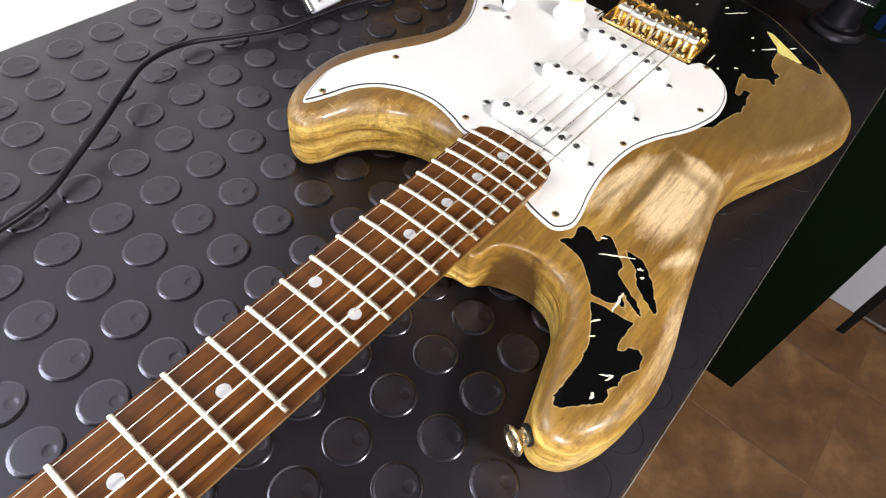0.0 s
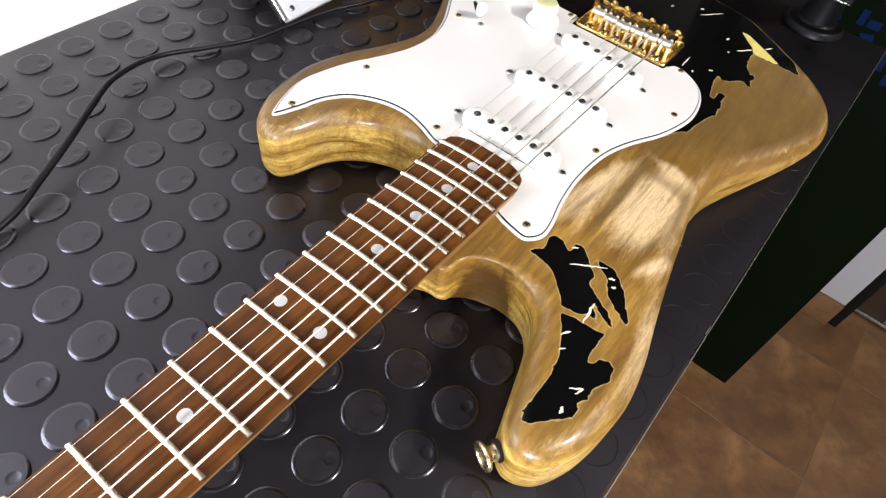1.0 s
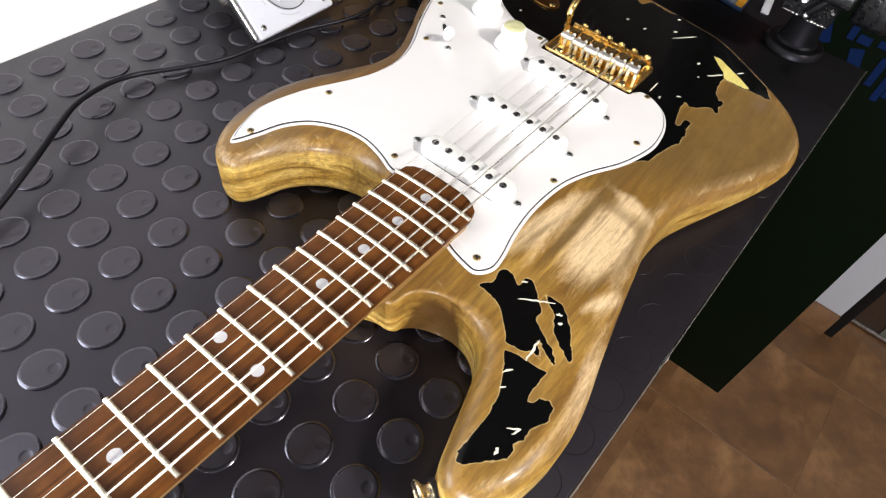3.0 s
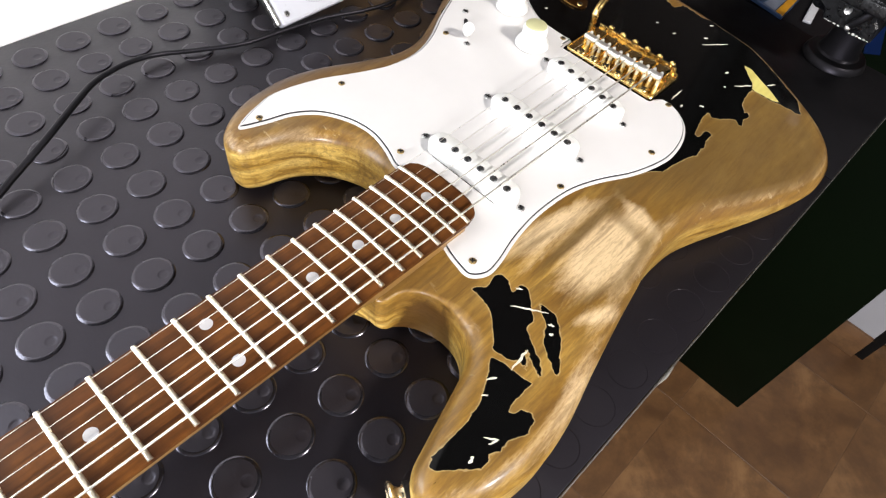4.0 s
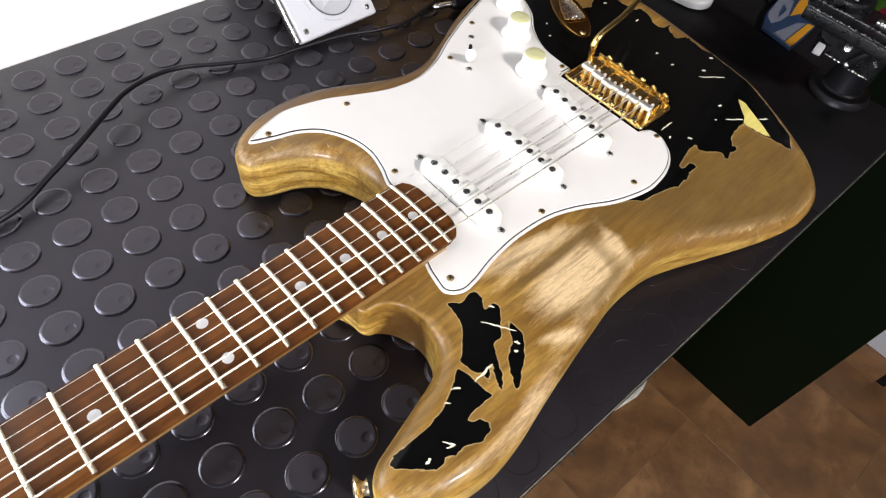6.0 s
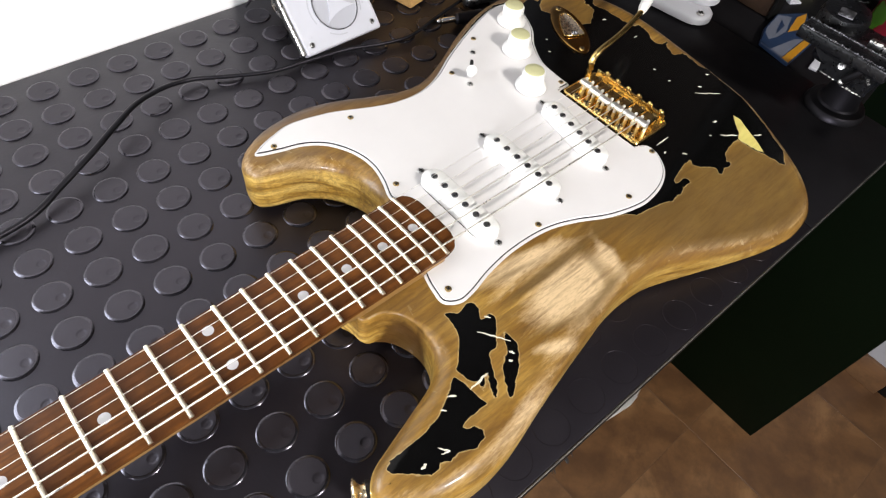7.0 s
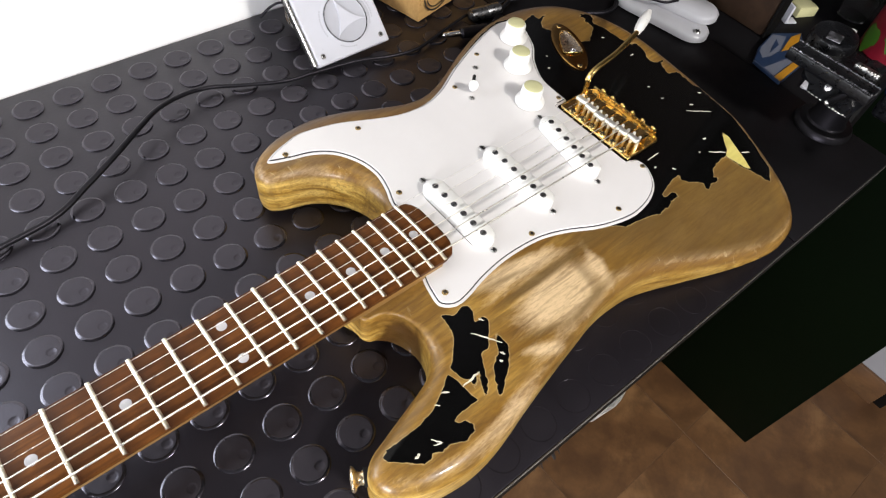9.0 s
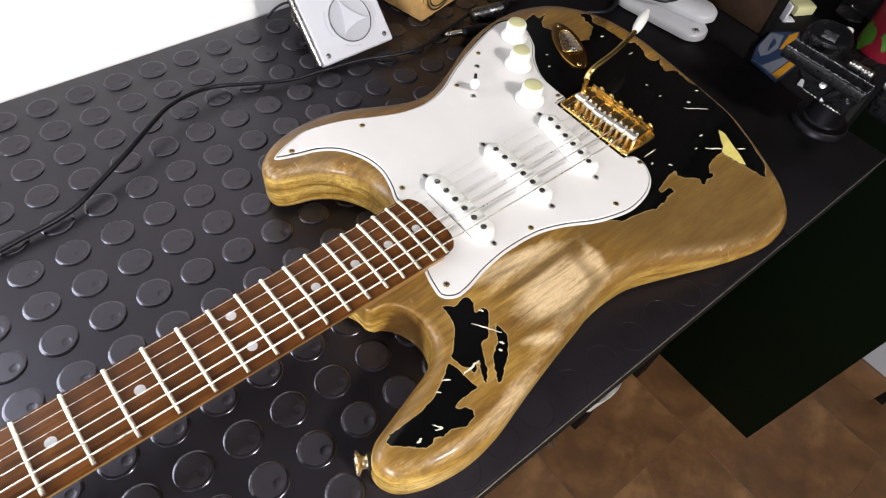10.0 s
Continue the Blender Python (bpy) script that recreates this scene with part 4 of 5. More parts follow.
for lo, hi in zip(rows, rows[1:]):
    for i in range(15):
        j = (i + 1) % 15
        bm.faces.new((lo[i], hi[i], hi[j], lo[j]))
bm.faces.new(rows[0])
bm.faces.new(rows[-1][::-1])
bmesh.ops.recalc_face_normals(bm, faces=bm.faces)
neck = part("neck", bm, M_MAPLE, guitar, "amber maple neck", 0.6)
HEAD = [(0.655, -0.0215), (0.672, -0.026), (0.690, -0.0285), (0.76, -0.028), (0.82, -0.036), (0.840, -0.028), (0.845, -0.005), (0.835, 0.012), (0.80, 0.022), (0.70, 0.0365), (0.675, 0.033), (0.655, 0.0215)]
part("headstock", plate(HEAD, BOARD - 0.021, BOARD - 0.007, 0.001), M_MAPLE, neck)
part("nut", box(0.0035, 0.0425, 0.0085, 0.0004, Matrix.Translation((SCALE + 0.0022, 0, BOARD - 0.0058))), M_CREAM, neck)

for n in range(1, 22):
    x = fret_x(n)
    h = half_width(x)
    b = bmesh.new()
    rings = []
    for y in np.linspace(-h, h, 7):
        tip = 0.0003 if abs(y) > h * 0.99 else 0
        z = board_z(x, y) - tip
        rings.append([b.verts.new((x + w * 0.00135, y, z + u * 0.0011)) for w, u in ((-1, -0.2), (-0.92, 0.4), (-0.5, 0.9), (0, 1.05), (0.5, 0.9), (0.92, 0.4), (1, -0.2))])
    for lo, hi in zip(rings, rings[1:]):
        for i in range(6):
            b.faces.new((lo[i], lo[i + 1], hi[i + 1], hi[i]))
    b.faces.new(rings[0])
    b.faces.new(rings[-1][::-1])
    bmesh.ops.recalc_face_normals(b, faces=b.faces)
    part("fret", b, M_FRET, fingerboard, "polished bright fret wire", 0.9)
dot = lathe([(0.0032, -0.0006), (0.0032, 0.00012), (0.003, 0.00018)], 20)
DOT = bpy.data.meshes.new("dot")
dot.to_mesh(DOT)
dot.free()
DOT.materials.append(M_PEARL)
for n in (3, 5, 7, 9, 12, 15, 17, 19, 21):
    x = (fret_x(n - 1) + fret_x(n)) / 2
    for y in (-0.0128, 0.0128) if n == 12 else (0,):
        hang("position_dot", DOT, fingerboard, "white pearl position dot", pose(x, y, board_z(x, y)))

# strings
for k in range(6):
    y0, y1 = (k - 2.5) * 0.0105, (k - 2.5) * 0.0070
    r = (0.00014, 0.00018, 0.00023, 0.00044, 0.00055, 0.00066)[k]
    part("string", tube([(0.0, y0, TOP + 0.0148), (0.324, (y0 + y1) / 2, BOARD + 0.0034 - y0 * y0), (SCALE + 0.002, y1, BOARD + 0.0026)], r, 6, None, 6), M_STRING, guitar, "", 1.5)

# bridge with six bent saddles
corners = [(sx * (0.0206 - 0.0035) + 0.0035 * math.cos(radians(a)), sy * (0.0385 - 0.0035) + 0.0035 * math.sin(radians(a))) for sx, sy, a0 in ((1, 1, 0), (-1, 1, 90), (-1, -1, 180), (1, -1, 270)) for a in range(a0, a0 + 91, 18)]
bridge = part("bridge", plate([(x - 0.0134, y - 0.0024) for x, y in corners], TOP + 0.0001, TOP + 0.0024, 0.0008), M_GOLD, guitar, "gold-plated tremolo bridge", 0.3)
part("bright_rim", tube([(x * 0.965 - 0.0134, y * 0.98 - 0.0024, TOP + 0.0022) for x, y in corners + corners[:1]], 0.0008, 8, None, 1), M_GOLD, bridge, "bright rounded rim", 1.2)
part("rear_flange", box(0.0020, 0.0700, 0.0055, 0.0008, Matrix.Translation((-0.0325, -0.0028, TOP + 0.002))), M_GLINT, bridge)


def saddle_mesh():
    b = box(0.0150, 0.0098, 0.0018, 0.0005, Matrix.Translation((-0.006, 0, 0.0075)) @ pose(0, 0, 0, 0, 6, 0))
    for f in b.faces:
        f.material_index = 2
    box(0.0018, 0.0098, 0.0085, 0.0005, Matrix.Translation((-0.0135, 0, 0.0010)), b)
    # two small grub screws stand behind each string's rest
    for y in (-0.0030, 0.0030):
        post = lathe([(0.0013, 0.0), (0.0013, 0.0106), (0.0010, 0.0111), (0.0004, 0.0107)], 10, Matrix.Translation((-0.0040, y, 0)))
        for f in post.faces:
            f.material_index = 1
        merged(post, None, b)
    tube([(-0.012, 0, 0.0052), (-0.0195, 0, 0.0052)], 0.0011, 8, b, 2)
    coil = []
    for i in range(41):
        a = i / 40 * 5 * 2 * math.pi
        coil.append((-0.0145 - i / 40 * 0.005, 0.0022 * math.cos(a), 0.0052 + 0.0022 * math.sin(a)))
    tube(coil, 0.00045, 5, b, 1)
    # pale steel bar on each saddle's front stands in for the light it reflects
    bar = box(0.0056, 0.0110, 0.0042, 0.0018, Matrix.Translation((0.0004, 0, 0.0074)), None, 3)
    for f in bar.faces:
        f.material_index = 1
    merged(bar, None, b)
    b.normal_update()
    me = bpy.data.meshes.new("saddle")
    b.to_mesh(me)
    b.free()
    me.materials.append(M_GLINT)
    me.materials.append(M_SADDLE)
    me.materials.append(M_GLINT)
    me.shade_smooth()
    me.set_sharp_from_angle(angle=0.6)
    return me


SADDLE = saddle_mesh()
BIG_SCREW = screw_mesh(M_GLINT, 0.0036, 0.0018)
for k in range(6):
    y = (k - 2.5) * 0.0111 - 0.0005
    hang("saddle", SADDLE, bridge, "bent gold string saddle", pose(-0.002 - 0.0012 * abs(k - 2), y, TOP + 0.0024))
    hang("screw", BIG_SCREW, bridge, "", pose(0.0035, y - 0.0006, TOP + 0.0024, 0, 0, 30 * k))
    hang("intonation_screw", GOLD_SCREW, bridge, "", pose(-0.0337, y, TOP + 0.0070, 0, -90, 0))

arm = part("tremolo_arm", tube([(-0.0205, -0.0385, TOP + 0.0022), (-0.0205, -0.0385, TOP + 0.013), (-0.0192, -0.0380, TOP + 0.0215), (-0.0265, -0.0384, TOP + 0.0275), (-0.055, -0.0412, TOP + 0.0305), (-0.088, -0.0475, TOP + 0.0350)], [0.0026, 0.0026, 0.0027, 0.0027, 0.0024, 0.0023], 14), M_GOLD, guitar, "bent gold tremolo arm", 1.2)
part("tip", tube([(-0.087, -0.0472, TOP + 0.035), (-0.095, -0.0505, TOP + 0.0352), (-0.110, -0.0565, TOP + 0.0355), (-0.122, -0.0612, TOP + 0.036)], [0.0026, 0.0042, 0.0046, 0.0022], 16), M_WHITE, arm, "white plastic arm tip", 1.2)

# sunk jack plate
bm = bmesh.new()
rings = []
JACK = pose(-0.0625, -0.0945, TOP, 0, 0, -27)
for r0, z in ((1.0, 0.0), (1.0, 0.0010), (0.96, 0.0015), (0.90, 0.0016), (0.5, 0.0016), (0.2, 0.0016)):
    ring = []
    for i in range(48):
        a = 2 * math.pi * i / 48
        w = 0.0142 * math.cos(a) * (1 - 0.12 * math.sin(a) ** 2)
        ring.append(bm.verts.new(JACK @ Vector((w * r0, 0.0355 * math.sin(a) * r0, z + 0.0001))))
    rings.append(ring)
for lo, hi in zip(rings, rings[1:]):
    for i in range(48):
        bm.faces.new((lo[i], lo[(i + 1) % 48], hi[(i + 1) % 48], hi[i]))
bm.faces.new(rings[-1])
bm.faces.new(rings[0][::-1])
jack = part("jack_plate", bm, M_DARK_GOLD, guitar, "boat-shaped gold jack plate", 0.35)
JACK = JACK @ pose(0, 0, 0, 0, 0, 180)
part("dish_edge", tube([JACK @ Vector((x, y, 0.0030)) for x, y in ((0.001, 0.021), (0.0055, 0.018), (0.0085, 0.004), (0.0095, -0.009), (0.008, -0.0115), (0.0, -0.0120), (-0.008, -0.0115), (-0.0095, -0.009), (-0.0075, 0.006), (-0.003, 0.019), (0.001, 0.021))], 0.0005, 8, None, 5), M_GOLD, jack, "", 1.2)
bm = bmesh.new()
rows = []
for k, y in enumerate(np.linspace(-0.0115, 0.0200, 9)):
    w = 0.0090 * (1 - max(0.0, (y + 0.008) / 0.030) ** 2.2) + 0.0006
    rows.append([bm.verts.new(JACK @ Vector((u * w, y, 0.00185 + 0.0013 * u * u + 0.0002 * k / 8))) for u in (-1, -0.66, -0.33, 0, 0.33, 0.66, 1)])
for lo, hi in zip(rows, rows[1:]):
    for i in range(6):
        bm.faces.new((lo[i], lo[i + 1], hi[i + 1], hi[i]))
part("dish", bm, M_DISH, jack, "polished gold dish", 1.2)
part("jack_socket", lathe([(0.0030, 0), (0.0030, 0.0010), (0.0026, 0.0013), (0.0019, 0.0010), (0.0019, 0.0003)], 24, JACK @ pose(0.001, -0.0082, 0.0018)), M_CHROME, jack)
for y in (-0.0295, 0.0295):
    hang("screw", GOLD_SCREW, jack, "", JACK @ pose(0, y, 0.0017, 0, 0, y * 2000))

strap = part("strap_button", lathe([(0.0046, -0.001), (0.0042, 0.0010), (0.0038, 0.0030), (0.0046, 0.0044), (0.0070, 0.0056), (0.0076, 0.0067), (0.0070, 0.0077), (0.0042, 0.0082), (0.0036, 0.0074), (0.001, 0.0072)], 28, pose(0.3135, 0.1035, BENCH + 0.026, 0, 90, 0) @ pose(0, 0, 0, 28, 0, 0)), M_BUTTON, guitar, "shiny gold strap button", 0.8)
part("felt_washer", lathe([(0.0054, -0.0022), (0.0056, 0.0002), (0.004, 0.0006)], 24, pose(0.3135, 0.1035, BENCH + 0.026, 0, 90, 0) @ pose(0, 0, 0, 28, 0, 0)), M_SOCKET, strap, "black felt washer")

# ---- things on the mat behind the guitar ----
cable = thing("audio_cable", "thin black audio cable snaking over the mat", "cable")
part("wire", tube([(0.62, -0.150, 0.9042), (0.52, -0.176, 0.9042), (0.432, -0.191, 0.9050), (0.381, -0.197, 0.906), (0.350, -0.210, 0.910), (0.321, -0.224, 0.914), (0.293, -0.241, 0.916), (0.271, -0.255, 0.915), (0.244, -0.265, 0.911), (0.219, -0.266, 0.907), (0.193, -0.256, 0.9048), (0.158, -0.241, 0.9042), (0.125, -0.236, 0.9042), (0.084, -0.229, 0.9042), (0.050, -0.217, 0.9042), (0.020, -0.213, 0.9042), (-0.02, -0.222, 0.9042), (-0.08, -0.232, 0.9042), (-0.13, -0.222, 0.9042)], [0.0023] * 7 + [0.0021] * 3 + [0.0019] * 9, 10), M_CABLE, cable, "", 1.2)

lead = thing("jack_lead", "black guitar lead ending in a metal jack plug on the mat", "jack lead")
PLUG = pose(-0.0110, -0.2120, 0.9075, 0, 0, 160)
plug = part("plug", lathe([(0.0006, -0.001), (0.0026, 0.001), (0.0029, 0.003), (0.0022, 0.0045), (0.0030, 0.006), (0.0030, 0.019), (0.0046, 0.0192)], 18, PLUG @ pose(0, 0, 0, 0, 90, 0)), M_CHROME, lead, "chrome jack plug", 0.8)
part("plug_housing", lathe([(0.0046, 0.019), (0.0060, 0.021), (0.0060, 0.047), (0.0042, 0.051), (0.0034, 0.066), (0.0028, 0.072)], 20, PLUG @ pose(0, 0, 0, 0, 90, 0)), M_CABLE, lead, "black plug housing")
part("wire", tube([PLUG @ Vector((0.070, 0, 0)), PLUG @ Vector((0.100, 0.002, -0.002)), Vector((-0.155, -0.175, 0.9045)), Vector((-0.20, -0.150, 0.9045)), Vector((-0.235, -0.165, 0.9045)), Vector((-0.25, -0.21, 0.9045)), Vector((-0.2, -0.26, 0.9045))], 0.0026, 10), M_CABLE, lead, "", 1.2)
shell = thing("connector", "grey metal cable connector lying behind the guitar", "connector")
part("sleeve", lathe([(0.003, 0), (0.0065, 0.002), (0.0070, 0.006), (0.0070, 0.020), (0.0062, 0.021), (0.0070, 0.023), (0.0070, 0.038), (0.0045, 0.041)], 20, pose(-0.055, -0.222, 0.9087, 0, 90, 170)), M_POLE, shell)
part("wire", tube([(-0.095, -0.215, 0.906), (-0.13, -0.23, 0.9045), (-0.18, -0.25, 0.9045)], 0.0024, 8), M_CABLE, shell, "", 1.2)

# small silver box with a round dial
RADIO = pose(0.1235, -0.2410, 0.9021, 45, 0, 180)
radio = thing("silver_speaker_box", "small flat silver box with a round three-lobed dial on the mat", "speaker box", at=RADIO)
W, D, T = 0.083, 0.146, 0.010
case = part("case", box(W, D, T, 0.0022, Matrix.Translation((W / 2, D / 2, 0))), M_SILVER, radio, "", 0.3)
part("side_rail", box(0.0045, D - 0.004, T * 0.62, 0.001, Matrix.Translation((-0.0024, D / 2, T * 0.3))), M_STEEL, radio, "grooved metal side rail")
part("side_groove", box(0.0008, D - 0.012, T * 0.16, 0.0, Matrix.Translation((-0.0049, D / 2, T * 0.52))), M_SOCKET, radio)
dial = part("dial", lathe([(0.0228, 0), (0.0228, 0.0012), (0.0219, 0.0016), (0.0210, 0.0010), (0.020, 0.0009)], 48, pose(W / 2 + 0.004, 0.033, T)), M_DIAL, radio, "grey round dial")
part("dial_groove", lathe([(0.0225, 0.0013), (0.0225, 0.0018), (0.0216, 0.0018), (0.0216, 0.0013)], 48, pose(W / 2 + 0.004, 0.033, T), None, False), M_POLE, dial, "dark ring round the dial", 0.6)
star = [(0.0069 * (2 * math.cos(a) + math.cos(2 * a)), 0.0069 * (2 * math.sin(a) - math.sin(2 * a))) for a in np.linspace(0, 2 * math.pi, 73)[:-1]]
part("dial_star", plate(star, 0.0009, 0.0026, 0.0003), M_SILVER, dial, "three-lobed raised grip", 0.6, pose(W / 2 + 0.004, 0.033, T, 0, 0, -16))
for r0, start, stop in ((0.0262, 150, 205), (0.0262, -25, 40), (0.0290, -12, 30), (0.0262, 235, 275)):
    b = bmesh.new()
    for a in np.arange(start, stop, 5.0):
        box(0.0012, 0.0019, 0.0002, 0, pose(W / 2 + 0.004, 0.033, T - 0.0001, 0, 0, float(a)) @ Matrix.Translation((r0, 0, 0)), b)
    part("printed_bars", b, M_DIAL, radio, "faint curved grey printing", 0)
for x, y in ((0.008, 0.008), (W - 0.008, 0.008), (0.008, D - 0.008), (W - 0.008, D - 0.008)):
    hang("screw", STEEL_SCREW, radio, "", pose(x, y, T, 0, 0, 30))

# cardboard box with a printed arc
CARD = pose(-0.0080, -0.2490, 0.9021, 0, 0, 192)
carton = thing("cardboard_box", "brown cardboard box with black printed arcs on the mat", "cardboard box", at=CARD)
part("carton_body", box(0.150, 0.085, 0.060, 0.0012, Matrix.Translation((0.075, 0.0425, 0))), M_BOARD, carton)
part("flap", box(0.149, 0.0015, 0.040, 0.0004, Matrix.Translation((0.075, -0.0013, 0.020))), M_BOARD, carton)
for r0 in (0.020, 0.024):
    b = bmesh.new()
    pts = [(0.028 + r0 * math.cos(a), 0.029 + r0 * math.sin(a)) for a in np.linspace(math.pi * 0.85, math.pi * 1.8, 24)]
    for (xa, za), (xb, zb) in zip(pts, pts[1:]):
        ca, cb = 0.92, 0.92
        q = [(xa, za), (xb, zb), (0.028 + (xb - 0.028) * cb, 0.029 + (zb - 0.029) * cb), (0.028 + (xa - 0.028) * ca, 0.029 + (za - 0.029) * ca)]
        b.faces.new([b.verts.new((x, -0.0023, z)) for x, z in q])
    part("printed_arc", b, M_INK, carton, "black printed arc", 0)

# clear bag with a black twist tie
bag = thing("plastic_bag", "crumpled clear plastic bag against the wall", "plastic bag")
b = bmesh.new()
bmesh.ops.create_icosphere(b, subdivisions=3, radius=1, matrix=pose(0.083, -0.300, 0.914) @ Matrix.Diagonal((0.030, 0.040, 0.012, 1)))
for v in b.verts:
    v.co += Vector(noise.noise_vector(v.co * 55)) * 0.006
    v.co.z = max(v.co.z, 0.9022)
part("film", b, M_CLEAR, bag, "", 0.3)
part("tie", tube([(0.128, -0.335, 0.906), (0.118, -0.332, 0.916), (0.108, -0.325, 0.922), (0.100, -0.315, 0.918)], 0.0012, 6), M_CABLE, bag, "", 1.2)

# white hinged plastic tool
tool = thing("white_hinged_tool", "white plastic tool of two rounded flat arms with a rivet", "hand tool")
for name, m in (("lower_arm", pose(-0.252, -0.112, 0.9021, 0, 0, 9)), ("upper_arm", pose(-0.274, -0.1205, 0.9108, 0, 0, 14))):
    part(name, plate(stadium(0.116, 0.040, 14), 0, 0.0085, 0.0030), M_TOOL, tool, "", 0.8, m)
hang("rivet", screw_mesh(M_STEEL, 0.0042, 0.0022), tool, "steel rivet", pose(-0.2518, -0.0640, 0.9107))
part("cord", tube([(-0.235, -0.150, 0.912), (-0.238, -0.128, 0.921), (-0.250, -0.112, 0.921), (-0.266, -0.106, 0.9215)], 0.0013, 8), M_CABLE, tool, "", 1.2)

# ---- bench vise ----
VX, VY = -0.251, 0.099
vise = thing("bench_vise", "small dark hammered-enamel vise with bright worn edges on the bench", "bench vise", at=pose(VX, VY, BENCH, 0, 0, 0))
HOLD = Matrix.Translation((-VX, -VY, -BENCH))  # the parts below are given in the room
CAMERA_EYE = Vector((0.368, 0.185, 1.287))
HEAD = HOLD @ Matrix.Translation(CAMERA_EYE) @ Matrix.Scale(0.93, 4) @ Matrix.Translation(-CAMERA_EYE)  # built a little larger, lower and farther off, the head is scaled towards the camera's place near 8 s
rng = random.Random(21)


def teeth(start, stop, count, size, at):
    """A worn edge that glints in small uneven steps."""
    b = bmesh.new()
    start, stop = Vector(start), Vector(stop)
    length = (stop - start).length / count
    for i in range(count):
        q = start.lerp(stop, (i + 0.5) / count)
        k = rng.uniform(0.55, 1.25)
        box(size * k, length * rng.uniform(0.55, 0.98), size * k, size * 0.25, at @ pose(q.x, q.y, q.z, rng.uniform(-9, 9), rng.uniform(-25, 25), 0), b, 1)
    return b


part("base", lathe([(0.0280, 0.0), (0.0288, 0.0008), (0.0286, 0.0022), (0.0268, 0.0062), (0.0258, 0.0070), (0.0215, 0.0074), (0.0195, 0.0080), (0.0180, 0.010)], 44), M_BASE, vise, "black rubber swivel base", 0.5)
part("collar", lathe([(0.0185, 0.008), (0.0165, 0.018), (0.0150, 0.034), (0.0160, 0.056)], 36), M_BORDER, vise, "black swivel neck", 0.6)
UPRIGHT = HOLD @ Matrix(((0, 0, 1, -0.254), (1, 0, 0, 0), (0, 1, 0, 0), (0, 0, 0, 1)))
part("saddle_block", plate([(0.057, 0.977), (0.066, 0.962), (0.0740, 0.9575), (0.0765, 0.9500), (0.096, 0.9490), (0.099, 0.9475), (0.119, 0.9485), (0.118, 0.962), (0.104, 0.977)], 0, 0.052, 0.0018), M_HAMMER, vise, "", 0.5, UPRIGHT)
for y0, y1, z0, z1, count in ((0.0775, 0.0930, 0.9508, 0.9500, 4), (0.1000, 0.1185, 0.9488, 0.9494, 6)):
    part("worn_edge", teeth((-0.2022, y0, z0), (-0.2022, y1, z1), count, 0.0017, HOLD), M_SADDLE, vise, "bright worn edge")
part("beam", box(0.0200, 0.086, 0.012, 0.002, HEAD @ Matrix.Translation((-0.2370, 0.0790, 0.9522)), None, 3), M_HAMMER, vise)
for x, ya, yb in ((-0.2455, 0.036, 0.121), (-0.2285, 0.037, 0.121)):
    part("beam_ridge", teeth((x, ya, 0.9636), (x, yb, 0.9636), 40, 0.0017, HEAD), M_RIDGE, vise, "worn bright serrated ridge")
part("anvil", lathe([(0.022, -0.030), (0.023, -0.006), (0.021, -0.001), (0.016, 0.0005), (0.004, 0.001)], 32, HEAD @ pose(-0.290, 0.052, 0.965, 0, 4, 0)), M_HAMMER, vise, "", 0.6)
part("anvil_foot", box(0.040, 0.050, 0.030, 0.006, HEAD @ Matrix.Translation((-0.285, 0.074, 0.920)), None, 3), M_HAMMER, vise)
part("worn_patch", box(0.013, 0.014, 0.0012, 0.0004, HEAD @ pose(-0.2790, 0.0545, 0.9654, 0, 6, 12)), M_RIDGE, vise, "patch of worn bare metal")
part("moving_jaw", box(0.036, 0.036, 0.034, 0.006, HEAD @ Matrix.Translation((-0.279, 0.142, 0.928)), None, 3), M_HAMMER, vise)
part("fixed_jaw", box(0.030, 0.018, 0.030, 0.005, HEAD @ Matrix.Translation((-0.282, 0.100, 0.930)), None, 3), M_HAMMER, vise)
for y in (0.100, 0.136):
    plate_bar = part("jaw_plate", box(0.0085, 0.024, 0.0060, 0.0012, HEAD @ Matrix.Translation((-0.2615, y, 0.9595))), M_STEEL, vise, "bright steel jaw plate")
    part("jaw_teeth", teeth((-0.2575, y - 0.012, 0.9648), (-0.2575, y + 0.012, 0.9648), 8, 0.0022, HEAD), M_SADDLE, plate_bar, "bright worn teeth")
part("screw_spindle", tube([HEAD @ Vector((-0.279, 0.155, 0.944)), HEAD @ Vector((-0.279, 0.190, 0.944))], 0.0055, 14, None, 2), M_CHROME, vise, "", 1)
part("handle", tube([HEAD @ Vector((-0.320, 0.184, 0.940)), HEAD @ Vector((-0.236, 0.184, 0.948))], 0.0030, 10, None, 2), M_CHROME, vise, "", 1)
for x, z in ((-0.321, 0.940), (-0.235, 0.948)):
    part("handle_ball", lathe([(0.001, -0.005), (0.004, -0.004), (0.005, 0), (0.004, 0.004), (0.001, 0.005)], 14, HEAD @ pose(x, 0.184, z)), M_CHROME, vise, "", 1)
part("lock_bolt", lathe([(0.0034, -0.004), (0.0034, 0.0016), (0.0029, 0.0024), (0.0015, 0.0028)], 16, HOLD @ pose(-0.2012, 0.0905, 0.9650, -12, 62, 0)), M_STEEL, vise, "bright lock bolt", 0.6)
lever = part("lock_lever", tube([HOLD @ Vector(q) for q in ((-0.197, 0.1085, 0.9745), (-0.1965, 0.1040, 0.9660), (-0.197, 0.0995, 0.9580))], 0.0036, 12), M_BASE, vise, "black lock lever", 1)
